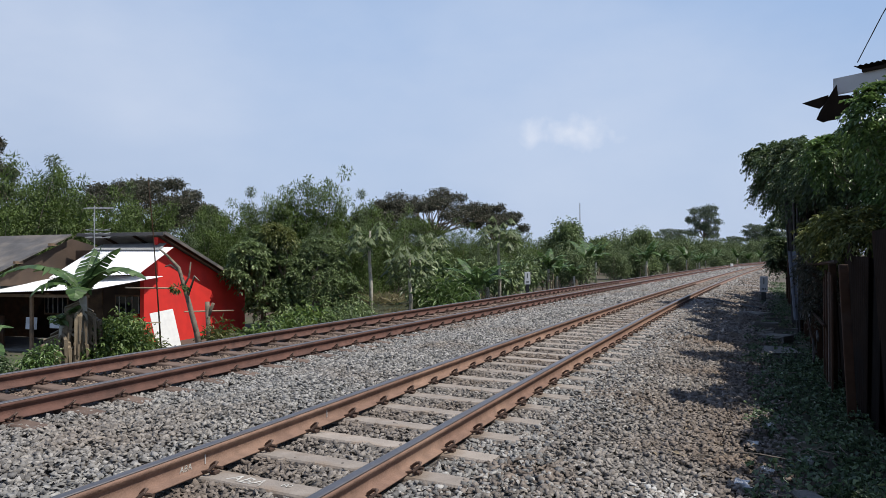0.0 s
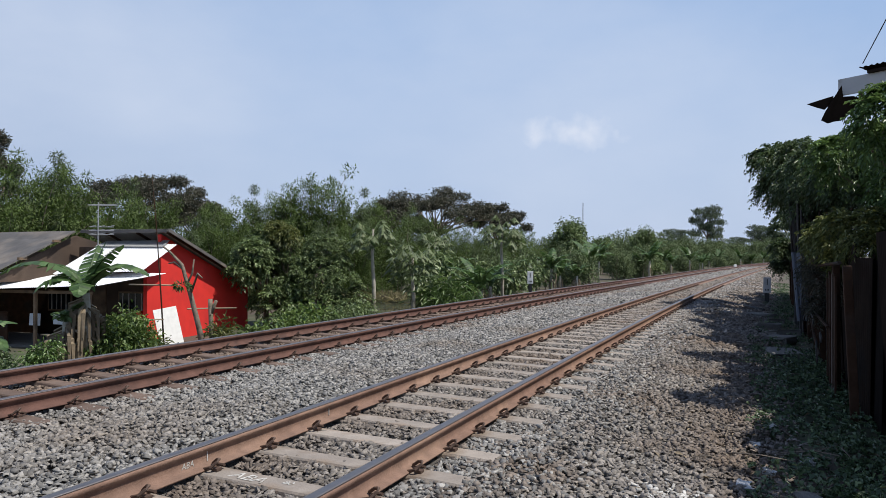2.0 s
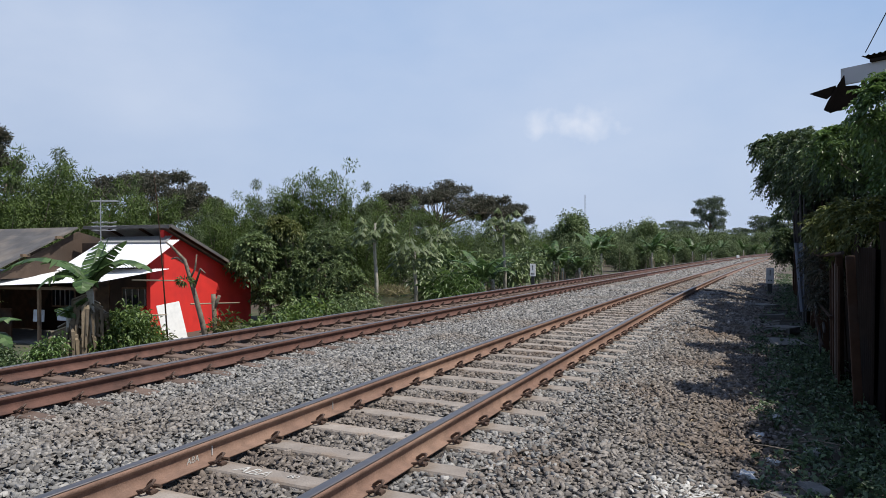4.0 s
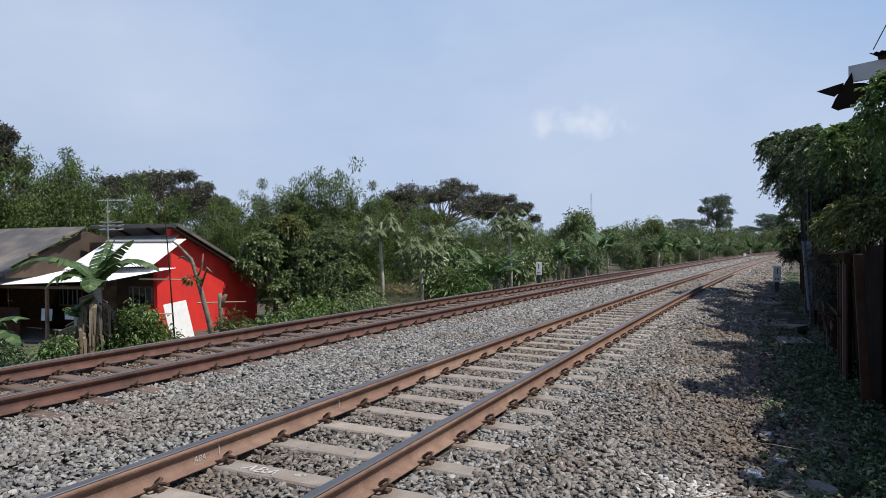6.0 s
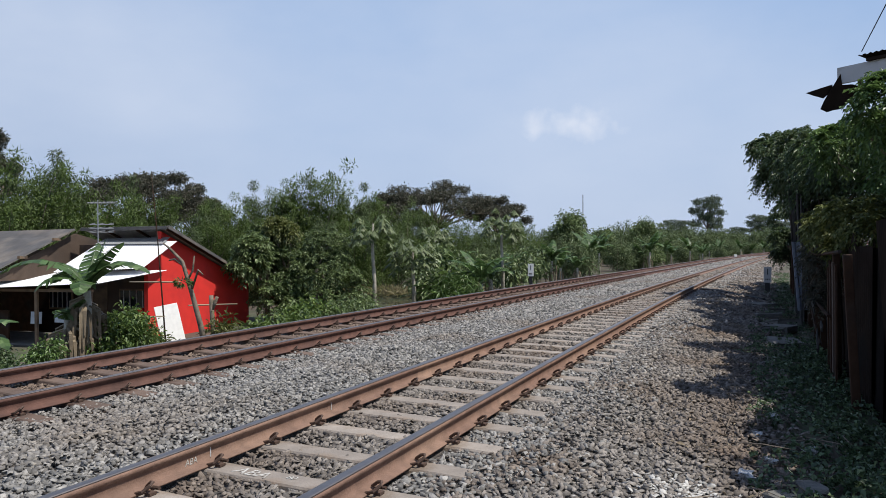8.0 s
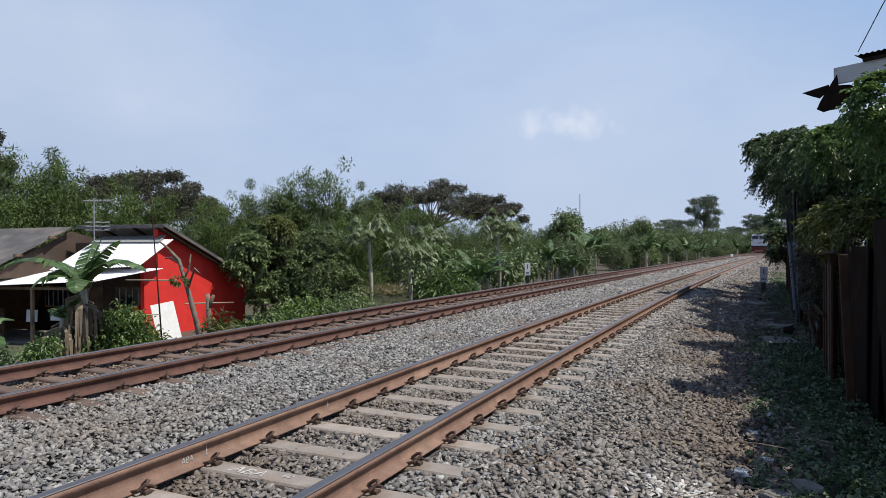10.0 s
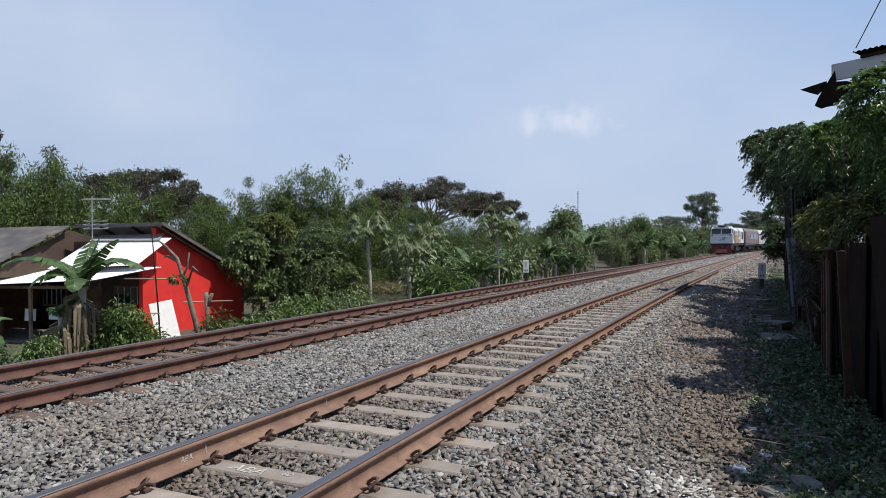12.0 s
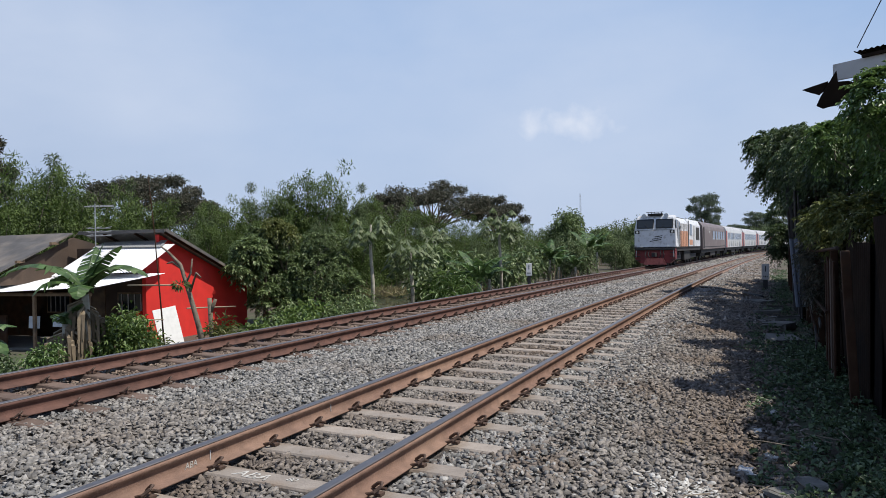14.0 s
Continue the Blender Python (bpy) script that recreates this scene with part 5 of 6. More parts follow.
def fence():
    t = thing("makeshift_fence", Matrix(), "makeshift fence of rusty sheets, boards and cloth, shade put into their near-black colours", "fence")
    s = 1.6
    sheets = 0
    while s < 29:
        w = random.uniform(0.7, 0.85)
        h = random.uniform(1.6, 2.0) if s < 10.5 else random.uniform(2.5, 3.1)
        o = part("metal_sheet", corrugated(w, h), (M["zinc_rust_shaded"], M["zinc_rust_shaded"], M["fence_shade"])[sheets % 3], t)
        o.matrix_basis = spot(s + w / 2, 3.66 + random.uniform(-0.05, 0.06), h / 2 - 0.12 - float(drop(s)), 90 + random.uniform(-4, 4)) @ pose(0, 0, 0, 90 + random.uniform(-5, 3), 0, 0)
        s += w * 0.95
        sheets += 1
    for i in range(12):
        s = 3.6 + i * 1.9
        o = part("fence_post", block((0, 0, 0.75), (0.08, 0.08, 1.9), None, 0.012), M["dark_timber"], t)
        o.matrix_basis = spot(s, 3.5, -0.2 - float(drop(s)), random.uniform(-10, 10)) @ pose(0, 0, 0, random.uniform(-3, 3), random.uniform(-3, 3), 0)
    # added black backing that blocks light and darkens the gaps in the fence
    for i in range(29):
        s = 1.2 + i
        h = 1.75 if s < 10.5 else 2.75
        o = part("dark_backing", block((0, 0, h / 2 - 0.2), (0.03, 1.02, h), None), M["fence_shade"], t)
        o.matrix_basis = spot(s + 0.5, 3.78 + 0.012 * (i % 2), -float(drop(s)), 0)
    # upright boards nailed over the sheets
    for i in range(7):
        # all but one board in the darkened timber, as shade on the fence
        o = part("board", block((0, 0, 0.7), (0.022, random.uniform(0.08, 0.14), random.uniform(1.25, 1.5)), None, 0.004), M["brown_wall"] if i == 2 else M["dark_timber"], t)
        o.matrix_basis = spot(4.75 + i * 0.16, 3.42 + 0.012 * (i % 2), -0.05, 0) @ pose(0, 0, 0, random.uniform(-2, 2), 0, 0)
    # tall weathered boards at the far end
    for i in range(15):
        hh = random.uniform(2.4, 3.3)
        o = part("weathered_board", block((0, 0, hh / 2), (0.02, random.uniform(0.12, 0.24), hh), None, 0.004), M["old_board"], t, "grey weathered upright board")
        o.matrix_basis = spot(11.6 + i * 0.3, 3.4 + random.uniform(-0.03, 0.03), -0.2, random.uniform(-6, 6)) @ pose(0, 0, 0, random.uniform(-3, 3), random.uniform(-2, 2), 0)
    # rails of bamboo and scrap laid against its foot
    for s0, z0, s1, z1 in ((3.8, 1.52, 9.6, 1.48), (5.2, 0.75, 9.0, 0.9), (6.5, 0.25, 8.6, 0.75)):
        bm = bmesh.new()
        a, b = line(s0, 3.38), line(s1, 3.36)
        tube(bm, [(a[0], a[1], z0), ((a[0] + b[0]) / 2, (a[1] + b[1]) / 2, (z0 + z1) / 2 - 0.05), (b[0], b[1], z1)], [0.02, 0.018, 0.014], 6)
        part("bamboo_rail", bm, M["dark_timber"], t)
    for i in range(6):
        o = part("scrap_board", block((0, 0, 0), (0.02, random.uniform(0.3, 0.7), random.uniform(0.06, 0.14)), None, 0.004), M["old_board"], t)
        o.matrix_basis = spot(6.0 + i * 0.75, 3.36, random.uniform(0.2, 0.9), 0) @ pose(0, 0, 0, random.uniform(-25, 25), 6, 0)
    return t


fence()
tarp = part("hanging_cloth", corrugated(0.4, 1.4, 0.18, 0.06, 0.006), M["tarp"])
tarp.matrix_basis = spot(12.0, 3.4, 0.95, 40) @ pose(0, 0, 0, 84, 0, 4)
tagged(tarp, "faded pale blue cloth hanging on the fence", "cloth")
sh = part("leaning_sheet", corrugated(0.5, 1.5), M["zinc_dark"])
sh.matrix_basis = spot(14.0, 3.4, 2.4, 45) @ pose(0, 0, 0, 86, 0, 0)
tagged(sh, "dull grey corrugated sheet fixed high on the fence", "metal sheet")


def shack():
    t = thing("shack", pose(7.07, 12.08, 0, 0, 0, -57.5), "dark shack with a ragged sheet roof behind the fence", "house")
    part("walls", block((3.1, 1.5, 2.0), (3.8, 2.4, 4.2)), M["brown_wall"], t)
    part("fascia_board", block((2.25, -0.28, 4.44), (4.9, 0.05, 0.28), None, 0.004), M["fascia"], t, "grey-white fascia board")
    part("roof_edge", block((2.6, -0.3, 4.6), (4.6, 0.12, 0.05), None, 0.006), M["zinc_rust_shaded"], t)
    # the dark under the shack roof comes from the sheet colour
    r = part("roof", corrugated(4.8, 2.0), M["zinc_rust_shaded"], t)
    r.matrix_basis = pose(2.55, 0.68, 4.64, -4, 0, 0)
    inv = t.matrix_basis.inverted()
    for k, outline in enumerate(([(6.17, 4.16), (6.38, 4.23), (6.6, 4.3), (6.62, 4.2), (6.48, 4.07), (6.33, 4.11)], [(6.69, 4.46), (6.74, 4.28), (6.92, 4.29), (7.05, 4.25), (6.91, 4.01), (6.77, 3.88), (6.64, 3.86), (6.55, 3.83), (6.43, 3.88), (6.48, 4.03), (6.59, 4.26)])):
        o = part("ragged_sheet", prism(outline, -0.006, 0.006), M["zinc_rust_shaded"], t, "torn corrugated sheet, darkened to stand for its shaded underside")
        o.matrix_basis = inv @ pose(0, 12.1 - 0.05 * k, 4.1, 16) @ pose(0, 0, -4.1)
    part("bracket", block((0.1, -0.15, 4.05), (0.06, 0.06, 0.9)), M["timber"], t)
    return t


shack()


# made-up dark boards, put here so the depth behind the crowns stays black
def board_wall():
    t = thing("board_wall", Matrix(), "added dark board backing that stands for the shade behind the fence trees", "wall")
    for i in range(34):
        hh = random.uniform(2.7, 2.95)
        o = part("board", block((0, 0, hh / 2), (0.03, 0.31, hh), None, 0.004), M["dark_timber"], t)
        o.matrix_basis = spot(2.5 + i * 0.315, 4.75 + 0.02 * (i % 2), -0.15)
    return t


board_wall()
pole("overhead_wire", [(6.78, 11.5, 4.7), (6.5, 10.4, 5.1), (6.45, 9.8, 5.45)], [0.008, 0.008, 0.008], M["black_paint"], "thin black wire rising from the shack roof", "wire", 5)


def side_tree(label, s, off, lobes, leaf, width, material, clumps, twigs, trunk=0.07, reach=0.3, pairs=5):
    """A tree by the fence; lobes are s, off, z, radius."""
    x, y, _ = line(s, off)
    t = thing("fence_tree", pose(float(x), float(y), -0.05), label, "tree")
    L = []
    for a, o, z, r in lobes:
        lx, ly, _ = line(a, o)
        L.append((float(lx - x), float(ly - y), z + 0.05, r, r, r * 0.85))
    low = min(l[2] for l in L)
    branchy("trunk", (0, 0, -0.1), [(0.0, 0.1, low)], trunk, M["bark"], t, 0.08)
    branchy("branchwork", (0, 0, low * 0.8), [l[:3] for l in L], trunk * 0.5, M["bark"], t, 0.25, 5)
    spray_crown("crown", L, clumps, twigs, pairs, leaf, width, material, t, reach=reach, sag=0.5, lift=0.3)
    return t


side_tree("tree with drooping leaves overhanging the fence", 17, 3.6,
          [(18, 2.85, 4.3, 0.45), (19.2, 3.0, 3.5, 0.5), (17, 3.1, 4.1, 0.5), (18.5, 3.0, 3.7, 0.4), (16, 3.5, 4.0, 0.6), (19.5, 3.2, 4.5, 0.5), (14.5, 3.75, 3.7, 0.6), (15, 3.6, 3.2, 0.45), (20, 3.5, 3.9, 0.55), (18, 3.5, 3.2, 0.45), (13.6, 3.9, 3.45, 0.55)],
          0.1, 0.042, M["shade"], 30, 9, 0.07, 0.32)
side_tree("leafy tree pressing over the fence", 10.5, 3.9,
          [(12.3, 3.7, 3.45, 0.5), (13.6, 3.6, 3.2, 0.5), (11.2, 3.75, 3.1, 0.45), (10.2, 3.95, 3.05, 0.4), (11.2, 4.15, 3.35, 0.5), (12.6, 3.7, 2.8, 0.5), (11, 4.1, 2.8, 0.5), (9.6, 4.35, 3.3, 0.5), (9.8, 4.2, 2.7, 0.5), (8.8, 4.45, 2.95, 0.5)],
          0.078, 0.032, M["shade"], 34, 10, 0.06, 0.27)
side_tree("bright green leafy tree beside the shack", 6.5, 4.2,
          [(6.9, 3.65, 2.95, 0.36), (7.6, 4.3, 3.1, 0.42), (6.2, 4.35, 2.95, 0.42), (5.2, 4.3, 2.9, 0.42), (4.3, 4.25, 2.8, 0.4), (3.7, 3.85, 2.95, 0.3), (6.4, 4.3, 2.45, 0.36), (5, 4.3, 2.35, 0.4), (4, 4.3, 2.3, 0.4)],
          0.064, 0.027, M["fresh"], 34, 10, 0.05, 0.22)
side_tree("leafy tree shading the path behind the eye", 1.0, 5.0,
          [(2.4, 4.75, 3.0, 0.4), (1.1, 4.8, 3.0, 0.45), (-0.3, 4.8, 3.0, 0.45), (-2.0, 5.2, 3.0, 0.55), (0.6, 5.8, 3.4, 0.6), (-2, 5.8, 3.4, 0.6)],
          0.11, 0.045, M["bush"], 26, 8, 0.08, 0.3)
side_tree("low bush with yellow-green leaves on the fence", 6.2, 3.8,
          [(6.9, 3.45, 1.85, 0.2), (6.3, 3.55, 1.9, 0.24), (5.7, 3.6, 1.92, 0.25), (5.1, 3.65, 1.9, 0.25), (4.6, 3.75, 1.85, 0.25), (6.0, 3.5, 1.6, 0.2)],
          0.062, 0.027, M["olive"], 22, 8, 0.03, 0.18)
side_tree("dry creeper hanging on the fence", 7.5, 3.7, [(7.5, 3.42, 1.45, 0.2), (8.5, 3.45, 1.4, 0.2), (6.2, 3.45, 1.3, 0.18), (7.0, 3.42, 0.9, 0.16)], 0.05, 0.02, M["raintree"], 22, 6, 0.02, 0.18)
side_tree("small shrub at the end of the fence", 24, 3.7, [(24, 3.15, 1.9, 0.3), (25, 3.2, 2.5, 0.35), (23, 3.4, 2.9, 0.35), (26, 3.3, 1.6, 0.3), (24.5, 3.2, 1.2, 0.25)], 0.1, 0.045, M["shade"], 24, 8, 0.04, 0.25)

# ---- shaded strip: weeds, litter and slabs ----
weeds = []
for i in range(560):
    s = RNG.uniform(-2.5, 9) if i < 380 else RNG.uniform(9, 45)
    o = 3.55 - abs(RNG.normal(0, 0.55))
    if o < (2.62 if s < 6 else 2.4):
        continue
    x, y, _ = line(s, o)
    weeds.append((float(x), float(y), float(bed_height(s, o)) - 0.01, RNG.uniform(0.06, 0.19)))
W0 = np.array(weeds)
per = 34
R = np.repeat(W0[:, 3], per)
dw = rand_dirs(len(R), 0.5, 0.6)
P = np.repeat(W0[:, :3], per, 0) + dw * (R * RNG.uniform(0.2, 1.0, len(R)) ** 0.6)[:, None] * np.array([1, 1, 0.8])
P[:, 2] = np.maximum(P[:, 2], np.repeat(W0[:, 2], per) + 0.012)
v, f = leaf_cloud(P, dw * 0.8 + rand_dirs(len(P), 0.2, 0.5), RNG.uniform(0.03, 0.08, len(P)), RNG.uniform(0.018, 0.045, len(P)), droop=0.3)
tagged(bulk("weeds", v, f, M["weed"]), "low green leafy weeds along the foot of the fence", "weeds", kind="stuff")
lit = []
for i in range(700):
    s, o = RNG.uniform(-3, 22), RNG.uniform(1.9, 3.6)
    x, y, _ = line(s, o)
    lit.append((float(x), float(y), float(bed_height(s, o)) + 0.02))
v, f = leaf_cloud(np.array(lit), rand_dirs(len(lit), 0.1, 0.2), RNG.uniform(0.04, 0.08, len(lit)), RNG.uniform(0.015, 0.03, len(lit)))
tagged(bulk("leaf_litter", v, f, M["dry_leaf"]), "dry fallen leaves on the path", "leaf litter", kind="stuff")
bm = bmesh.new()
for i in range(60):
    s, o = random.uniform(-2.5, 14), random.uniform(2.1, 3.5)
    x, y, _ = line(s, o)
    z = float(bed_height(s, o)) + 0.03
    a, L = random.uniform(0, 6.28), random.uniform(0.15, 0.6)
    tube(bm, [(x, y, z), (x + math.cos(a) * L * 0.5, y + math.sin(a) * L * 0.5, z + 0.03), (x + math.cos(a + 0.2) * L, y + math.sin(a + 0.2) * L, z + 0.01)], [0.006, 0.005, 0.003], 4)
tagged(part("fallen_twigs", bm, M["bark"]), "fallen twigs scattered on the path", "twigs", kind="stuff")


def slab(s, off, size, turn, label, material="concrete", tilt=0):
    o = part("stone_slab", block((0, 0, 0), size, None, 0.03), M[material])
    for v in o.data.vertices:
        v.co += Vector((random.uniform(-0.03, 0.03), random.uniform(-0.03, 0.03), random.uniform(-0.012, 0.012)))
    o.matrix_basis = spot(s, off, float(bed_height(s, off)) + size[2] * 0.12, turn) @ pose(0, 0, 0, tilt, 0, 0)
    return tagged(o, label, "slab", "broken slabs")


slab(8.3, 3.0, (0.45, 0.9, 0.12), 12, "broken concrete slab lying by the fence")
slab(10.4, 2.95, (0.45, 0.6, 0.14), -20, "broken concrete slab lying by the fence")
slab(16.5, 2.6, (0.5, 0.8, 0.1), 30, "flat pale slab in the shade")
slab(0.75, 2.92, (0.16, 0.13, 0.1), 20, "grey field stone among weeds")
slab(0.5, 2.76, (0.16, 0.14, 0.09), 50, "pale field stone among weeds")
for ss_, oo_, w_ in ((0.9, 2.55, 0.1), (1.4, 2.7, 0.08), (0.2, 2.9, 0.13), (2.1, 2.62, 0.07), (1.8, 3.0, 0.1), (0.0, 2.6, 0.07), (2.9, 2.75, 0.08)):
    slab(ss_, oo_, (w_, w_ * 0.8, w_ * 0.6), 40 * oo_, "pale broken stone among the weeds", "fascia")
for ss_, oo_, w_ in ((13.0, 2.75, 0.5), (14.2, 2.9, 0.4), (11.6, 3.05, 0.55)):
    slab(ss_, oo_, (w_, w_ * 0.7, 0.16), 70 * oo_, "heap of broken concrete by the fence", tilt=8)
# spilled lime
S, O = 0.25 + RNG.normal(0, 0.14, 260), 2.2 + RNG.normal(0, 0.15, 260)
stones("lime_lumps", S, O, bed_height(S, O) + 0.012, RNG.uniform(0.008, 0.032, 260), M["lime"], "spilled white lime lumps on the ballast", 0.3)
bm = bmesh.new()
pts = []
for k in range(9):
    x, y, _ = line(20.5 - k * 0.25, 0.75 + k * 0.24)
    pts.append((x, y, float(bed_height(20.5, 0.75 + k * 0.24)) + 0.04))
tube(bm, pts, 0.045, 6)
tagged(part("drain_pipe", bm, M["black_paint"], None, smooth=True), "dark hose lying across the ballast shoulder", "pipe")

# painted marks on the near track
mark_s = -2 * PITCH + NEAR_PHASE
SLEEPER_TOP = spot(mark_s, 0, (Z_RAIL["nl"] + Z_RAIL["nr"]) / 2 - RAIL_H - 0.003) @ pose(0, 0, 0, 0, math.degrees(math.atan2(Z_RAIL["nl"] - Z_RAIL["nr"], GAUGE)), 0)
painted_text("ABA", SLEEPER_TOP @ pose(-0.34, -0.045, 0, 0, 0, -4), 0.14, "white painted letters on a sleeper")
painted_text("80", SLEEPER_TOP @ pose(0.03, 0.0, 0, 0, 0, -4), 0.07, "white painted figures on a sleeper")
painted_text("ABA", spot(mark_s - 0.2, -GAUGE / 2 + 0.0125, Z_RAIL["nl"] - RAIL_H + 0.038, 90) @ pose(0, 0, 0, 90, 0, 0), 0.055, "white painted letters on the rail web")
for ds in (0.02, 1.42):
    o = part("painted_tick", block((0, 0, 0), (0.003, 0.007, 0.06)), M["fascia"])
    o.matrix_basis = spot(mark_s + ds, -GAUGE / 2 + 0.0135, Z_RAIL["nl"] - 0.085, 0)
    tagged(o, "white painted stroke on the rail web", "painted mark", kind="structure")

# ---- the train ----


def shell(name, prof, y0, y1, material, parent, label=""):
    return part(name, prism(prof, y0, y1), material, parent, label)


def bogie(parent, y, wheel_n=2, wb=2.2):
    b = part("bogie", block((0, y, 0.55), (2.0, wb + 1.0, 0.34), None, 0.04), M["under"], parent)
    for k in range(wheel_n):
        for sx in (-1, 1):
            bm = bmesh.new()
            bmesh.ops.create_cone(bm, cap_ends=True, segments=18, radius1=0.43, radius2=0.43, depth=0.12)
            o = part("wheel", bm, M["under"], b)
            o.matrix_basis = pose(sx * 0.57, y + (k - (wheel_n - 1) / 2) * wb / max(1, wheel_n - 1), 0.43, 0, 90, 0)


def locomotive():
    """Cab-forward diesel; y runs back from its nose at y = 0, x to its own left as seen from ahead."""
    t = thing("locomotive", Matrix(), "grimy white diesel locomotive with orange flank and red skirt", "locomotive")
    hw = 1.34
    L = 14.5
    # cab with a sloped window face
    bm = bmesh.new()
    side = [(0.0, 1.25), (0.0, 2.42), (0.28, 3.22), (0.5, 3.42), (2.2, 3.46), (2.2, 1.25)]
    a = [bm.verts.new((-hw, y, z)) for y, z in side]
    b = [bm.verts.new((hw, y, z)) for y, z in side]
    for q in (2, 3, 4):
        for v, sg in ((a[q], 1), (b[q], -1)):
            v.co.x += sg * (0.1 if q == 2 else 0.24)
    n = len(side)
    for i in range(n):
        bm.faces.new((a[i], a[(i + 1) % n], b[(i + 1) % n], b[i]))
    bm.faces.new(a)
    bm.faces.new(list(reversed(b)))
    bmesh.ops.bevel(bm, geom=[e for e in bm.edges], offset=0.05, segments=2, affect="EDGES")
    cab = part("cab", bm, M["loco_white"], t, "white cab with a raked window face")
    ang = math.degrees(math.atan2(0.28, 0.8))
    for sx in (-1, 1):
        # windscreen in a dark rubber frame, with its wiper
        fr = part("windscreen_frame", block((0, 0, 0), (1.1, 0.05, 0.66), None, 0.06), M["black_paint"], cab)
        fr.matrix_basis = pose(sx * 0.62, 0.132, 2.84, -ang, 0, 0)
        w = part("windscreen", block((0, 0, 0), (1.0, 0.05, 0.56), None, 0.05), M["glass"], cab, "dark windscreen")
        w.matrix_basis = pose(sx * 0.62, 0.12, 2.84, -ang, 0, 0)
        bm = bmesh.new()
        tube(bm, [(sx * 0.35, -0.03, 2.5), (sx * 0.62, 0.06, 2.8)], 0.014, 5)
        part("wiper", bm, M["under"], cab)
        # number lamp boxes at the cheeks
        part("lamp_box", block((sx * 1.13, -0.02, 2.3), (0.3, 0.06, 0.2), None, 0.02), M["black_paint"], cab)
        bm = bmesh.new()
        bmesh.ops.create_cone(bm, cap_ends=True, segments=14, radius1=0.08, radius2=0.07, depth=0.05)
        o = part("headlight", bm, M["lamp_glass"], cab)
        o.matrix_basis = pose(sx * 1.13, -0.06, 2.29, 90, 0, 0)
        part("marker_lamp", block((sx * 0.85, -0.02, 1.33), (0.16, 0.05, 0.1), None, 0.02), M["lamp_glass"], cab)
        # round lamps on the roof corners
        bm = bmesh.new()
        bmesh.ops.create_cone(bm, cap_ends=True, segments=16, radius1=0.17, radius2=0.15, depth=0.3)
        o = part("roof_lamp", bm, M["window_pale"], cab)
        o.matrix_basis = pose(sx * 0.72, 0.42, 3.38, 90, 0, 0)
        # side windows and door
        part("side_window", block((sx * (hw - 0.075), 0.85, 2.82), (0.06, 0.62, 0.56), None, 0.02), M["glass"], cab)
        part("cab_door", block((sx * (hw - 0.01), 1.75, 2.2), (0.05, 0.56, 1.7), None, 0.01), M["loco_white"], cab)
        part("door_window", block((sx * (hw + 0.02), 1.75, 2.72), (0.02, 0.4, 0.5), None, 0.008), M["glass"], cab)
        for yy in (1.38, 2.12):
            bm = bmesh.new()
            tube(bm, [(sx * (hw + 0.06), yy, 1.3), (sx * (hw + 0.06), yy, 2.7)], 0.018, 5)
            part("handrail", bm, M["under"], cab)
    # roof grating and horns between the lamps
    part("lamp_housing", block((0, 0.5, 3.47), (0.95, 0.5, 0.14), None, 0.03), M["under"], cab)
    for k in range(5):
        part("grating_bar", block((-0.44 + 0.22 * k, 0.22, 3.52), (0.035, 0.05, 0.2)), M["under"], cab)
    part("grating_rail", block((0, 0.22, 3.62), (1.1, 0.04, 0.035)), M["under"], cab)
    part("sill_line", block((0, -0.014, 2.44), (2.3, 0.03, 0.035)), M["galvanised"], cab)
    part("front_stripe", block((0, -0.012, 1.24), (2.66, 0.04, 0.1)), M["under"], t)
    part("buffer_beam", block((0, -0.05, 1.14), (2.6, 0.16, 0.12), None, 0.02), M["under"], t)
    bm = bmesh.new()
    for k in range(3):
        vs = box(bm, (0.05 + 0.1 * k, -0.012, 1.72 + 0.12 * k), (0.75 - 0.12 * k, 0.012, 0.05))
        for v in vs:
            v.co.z += (v.co.x) * 0.16
    part("badge", bm, M["under"], cab, "dark slanting badge bars")
    # red skirt with a plough
    sk = part("skirt", prism([(-1.3, 1.2), (-1.3, 0.5), (-0.95, 0.2), (0.95, 0.2), (1.3, 0.5), (1.3, 1.2)], 0.05, 0.7), M["loco_red"], t, "dark red front skirt")
    part("plough", prism([(-0.55, 0.55), (-0.75, 0.12), (0.75, 0.12), (0.55, 0.55)], -0.18, 0.1), M["plough_red"], sk, "faded red plough blade")
    part("coupler", block((0, -0.3, 0.78), (0.26, 0.6, 0.28), None, 0.05), M["under"], t)
    for sx in (-1, 1):
        for k in range(2):
            bm = bmesh.new()
            tube(bm, [(sx * (0.35 + 0.2 * k), -0.08, 1.05), (sx * (0.42 + 0.2 * k), -0.2, 0.75), (sx * (0.25 + 0.25 * k), -0.14, 0.5)], 0.03, 6)
            part("air_hose", bm, M["under"], t)
        bm = bmesh.new()
        tube(bm, [(sx * 1.2, -0.03, 1.2), (sx * 1.22, -0.1, 0.6)], 0.025, 6)
        part("handrail", bm, M["fascia"], t)
        for k in range(3):
            part("step", block((sx * 1.12, 0.0, 0.42 + 0.25 * k), (0.34, 0.16, 0.04)), M["under"], t)
    # engine body behind the cab
    hood = [(-1.3, 1.25), (-1.3, 2.95), (-1.05, 3.3), (1.05, 3.3), (1.3, 2.95), (1.3, 1.25)]
    body = shell("engine_body", hood, 2.2, 6.8, M["loco_white"], t, "white engine body")
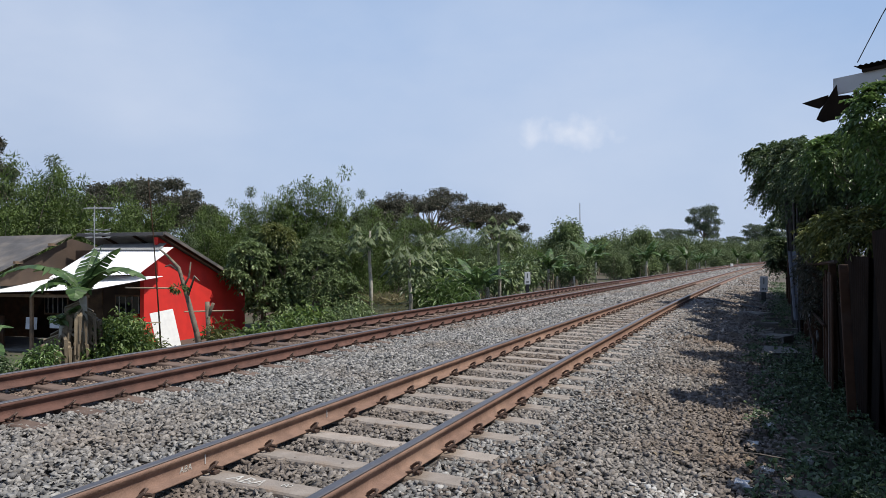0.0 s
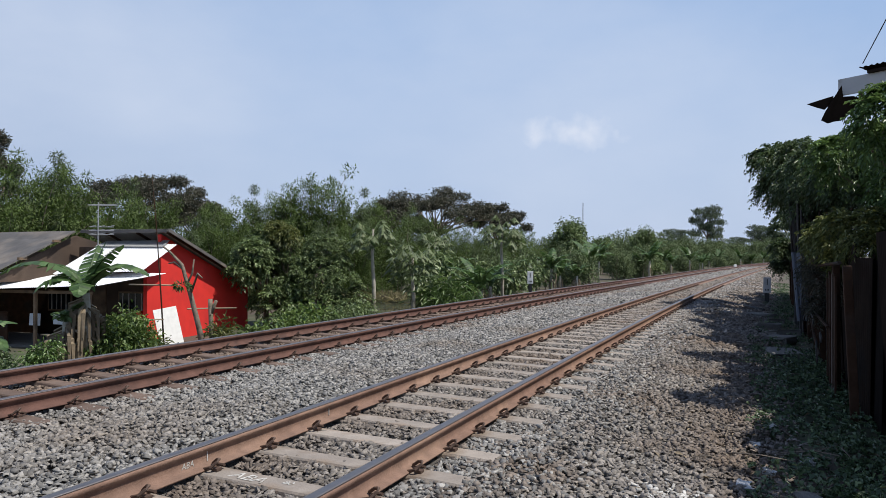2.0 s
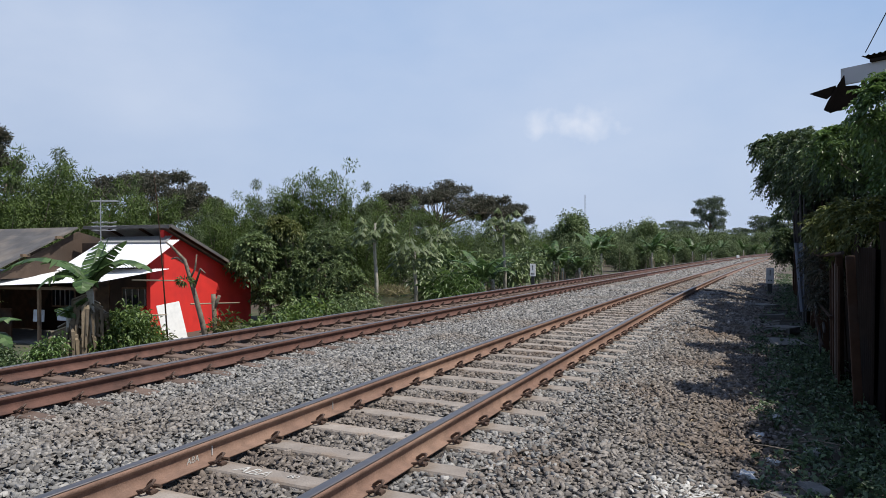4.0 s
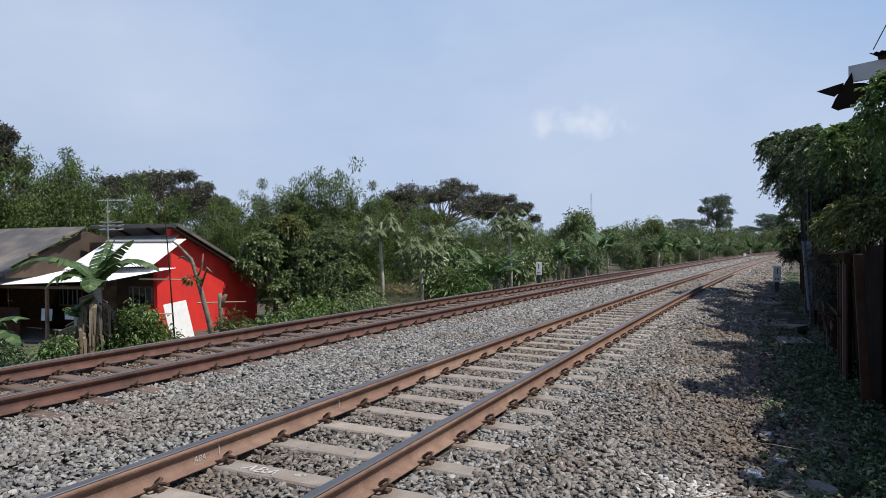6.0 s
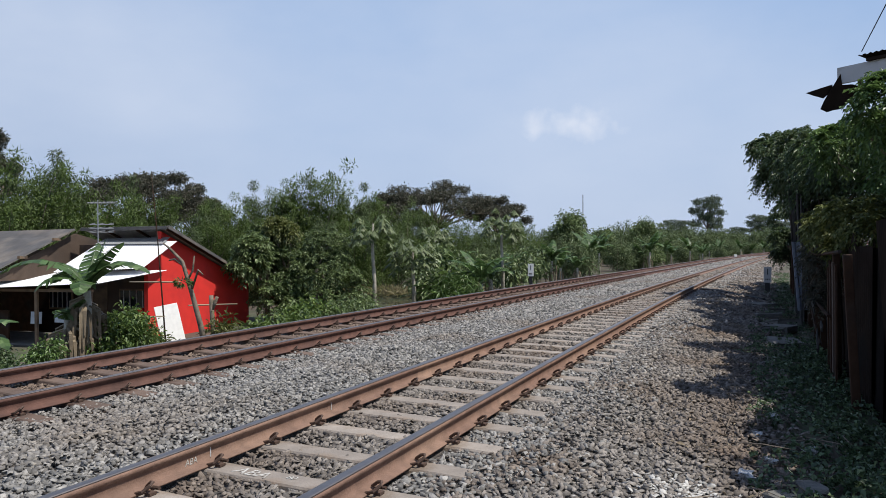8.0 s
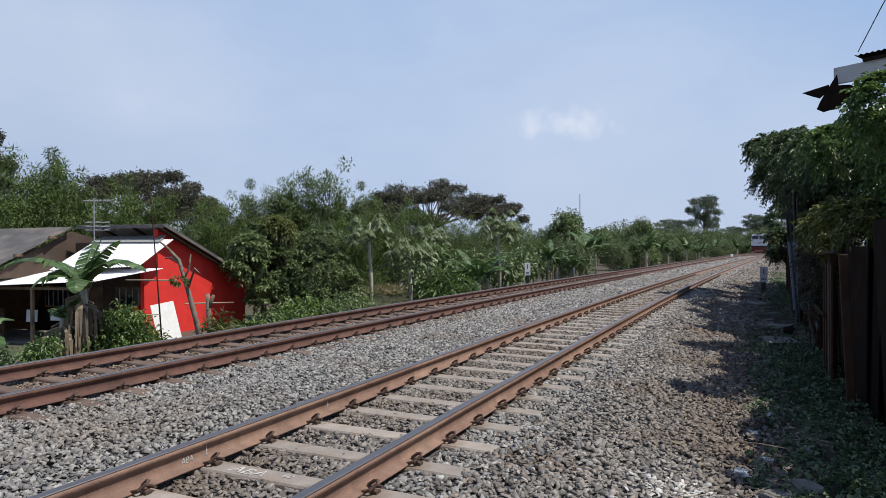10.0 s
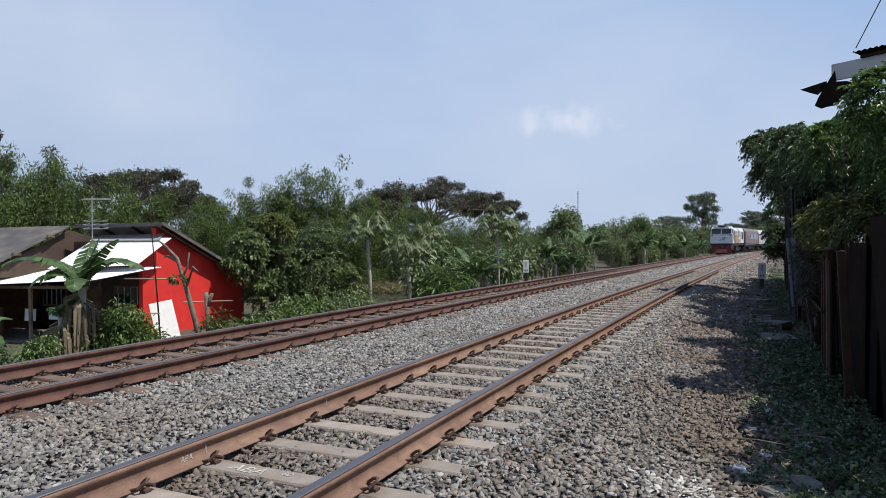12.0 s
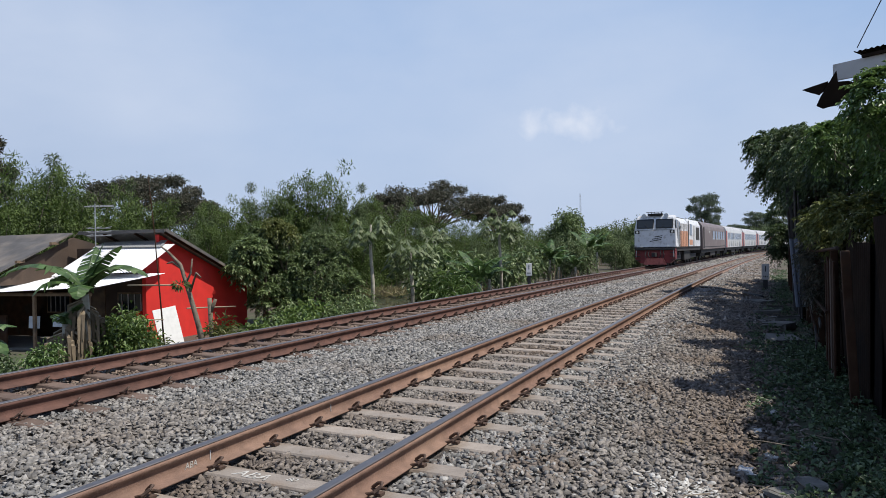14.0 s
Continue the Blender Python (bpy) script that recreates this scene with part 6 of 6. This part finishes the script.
    rear = shell("rear_body", [(-1.3, 1.25), (-1.3, 2.95), (-1.1, 3.36), (1.1, 3.36), (1.3, 2.95), (1.3, 1.25)], 6.8, L, M["loco_white"], t)
    for sx in (-1, 1):
        part("orange_panel", block((sx * 1.302, 4.4, 1.84), (0.03, 4.0, 1.1)), M["loco_orange"], body, "orange flank panel")
        for k in range(5):
            part("louvre", block((sx * 1.305, 2.8 + k * 0.75, 2.72), (0.03, 0.5, 0.34)), M["fascia"], body)
        for k in range(6):
            part("door_seam", block((sx * 1.32, 2.4 + k * 0.8, 2.1), (0.012, 0.03, 1.6)), M["under"], body)
        part("corner_post", block((sx * 1.31, 6.8, 2.2), (0.06, 0.14, 2.0)), M["under"], body)
        part("rear_window", block((sx * 1.31, 8.2, 2.55), (0.04, 1.1, 0.85), None, 0.015), M["glass"], rear, "dark rear cab window")
        part("rear_door", block((sx * 1.31, 10.2, 2.1), (0.04, 0.8, 1.6), None, 0.01), M["fascia"], rear)
        part("orange_panel", block((sx * 1.302, 8.4, 1.6), (0.03, 1.8, 0.4)), M["loco_orange"], rear)
        part("vent_grille", block((sx * 1.31, 12.6, 2.3), (0.04, 2.2, 1.0), None, 0.01), M["under"], rear)
        part("sill_pipe", block((sx * 1.33, L / 2, 1.26), (0.05, L - 1.0, 0.07)), M["under"], t)
        for k in range(4):
            part("brake_cylinder", block((sx * 1.05, 1.6 + k * 0.75, 0.85), (0.2, 0.4, 0.25), None, 0.04), M["under"], t)
    for k in range(3):
        part("roof_fan", block((0, 3.2 + k * 2.6, 3.36), (1.5, 1.4, 0.16), None, 0.05), M["under"], t)
    part("exhaust_stack", block((0, 5.0, 3.46), (0.5, 0.8, 0.18), None, 0.04), M["under"], t)
    part("underframe", block((0, L / 2, 1.12), (2.6, L - 0.4, 0.26)), M["under"], t)
    part("fuel_tank", block((0, L / 2, 0.65), (2.3, 3.2, 0.7), None, 0.1), M["under"], t)
    bogie(t, 2.7, 3, 3.2)
    bogie(t, L - 2.7, 3, 3.2)
    return t


def coach(kind, L=20.0):
    names = {"brown": "brown-grey luggage coach with few windows", "red": "white passenger coach with red ends and painted flank", "white": "white passenger coach with painted flank"}
    t = thing("coach", Matrix(), names[kind], "train coach", "coaches")
    main = M["coach_brown"] if kind == "brown" else M["coach_white"]
    prof = [(-1.4, 1.0), (-1.4, 2.75), (-1.36, 3.0), (1.36, 3.0), (1.4, 2.75), (1.4, 1.0)]
    body = shell("body", prof, 0.3, L - 0.3, main, t)
    roof = [(-1.37, 3.0), (-1.2, 3.28), (-0.75, 3.46), (0, 3.52), (0.75, 3.46), (1.2, 3.28), (1.37, 3.0)]
    shell("roof", roof, 0.32, L - 0.32, M["coach_brown"] if kind == "brown" else M["coach_roof"], t, "ribbed coach roof")
    ys = [8.6 + i * 2.3 for i in range(5)] if kind == "brown" else [2.6 + i * 1.45 for i in range(11)]
    for sx in (-1, 1):
        for i, y in enumerate(ys):
            part("window", block((sx * 1.4, y, 2.3), (0.05, 1.5 if kind == "brown" else 0.95, 0.75), None, 0.02), M["glass"], body)
            part("window_sill", block((sx * 1.41, y, 1.9), (0.06, 1.5 if kind == "brown" else 0.95, 0.07)), M["window_pale"], body)
        if kind != "brown":
            for y0, w in ((0.85, 1.0), (L - 0.85, 1.0)):
                part("end_panel", block((sx * 1.402, y0, 1.95), (0.03, w, 1.85)), M["coach_red"], body, "red coach end")
            for k in range(7):
                bm = bmesh.new()
                y0 = 2.5 + k * 2.3 + (0.4 if k % 2 else 0)
                for q in ((y0, 1.1), (y0 + 1.4, 1.1), (y0 + 0.9, 1.85)):
                    bm.verts.new((sx * 1.407, q[0], q[1]))
                bm.faces.new(bm.verts)
                bmesh.ops.solidify(bm, geom=bm.faces[:], thickness=0.008)
                part("painted_shape", bm, M["tarp"] if k % 2 else M["fascia"], body)
        else:
            part("end_door", block((sx * 1.402, 1.2, 2.0), (0.03, 0.7, 1.8)), M["under"], body)
            part("badge", block((sx * 1.41, 5.2, 2.55), (0.02, 1.0, 0.14)), M["fascia"], body, "pale bars")
            part("flank_line", block((sx * 1.405, L / 2, 1.2), (0.02, L - 1.0, 0.06)), M["under"], body)
    for k in range(8):
        part("roof_rib", block((0, 1.5 + k * 2.4, 3.5), (1.4, 0.1, 0.06)), M["coach_roof"], t)
    part("gangway", block((0, 0.1, 2.0), (1.2, 0.5, 2.0), None, 0.05), M["under"], t)
    part("gangway", block((0, L - 0.1, 2.0), (1.2, 0.5, 2.0), None, 0.05), M["under"], t)
    part("underframe", block((0, L / 2, 0.85), (2.5, L - 0.8, 0.3)), M["under"], t)
    part("equipment_box", block((0, L / 2, 0.6), (2.3, 4.0, 0.5), None, 0.05), M["under"], t)
    bogie(t, 3.2)
    bogie(t, L - 3.2)
    return t


TRAIN = [(locomotive(), 0.0, 14.5)]
behind = 15.1
for kind in ("brown", "red", "white", "white", "red", "white"):
    TRAIN.append((coach(kind), behind, 20.0))
    behind += 20.5
Z_FAR = (Z_RAIL["fn"] + Z_RAIL["ff"]) / 2


def ride(s_front, length):
    """The pose of a vehicle whose nose is at s_front on the far track, set on its two bogies."""
    xa, ya, _ = line(s_front + 2.8, -GAP)
    xb, yb, _ = line(s_front + length - 2.8, -GAP)
    za, zb = Z_FAR - float(drop(s_front + 2.8)), Z_FAR - float(drop(s_front + length - 2.8))
    d = Vector((xb - xa, yb - ya, zb - za)).normalized()
    p = Vector((xa, ya, za)) - d * 2.8
    rz = math.degrees(math.atan2(-d.x, d.y))
    return pose(p.x, p.y, p.z, math.degrees(math.asin(d.z)), 0, rz)


def motions():
    """The train comes round the curve at 22 metres a second."""
    for ob, back, length in TRAIN:
        ob.scale = (0.93, 0.93, 0.93)
        walk(ob, [(t * 0.5, ride(41.2 + 22.0 * (14.0 - t * 0.5) + back * 0.93, length * 0.93)) for t in range(29)])


motions()
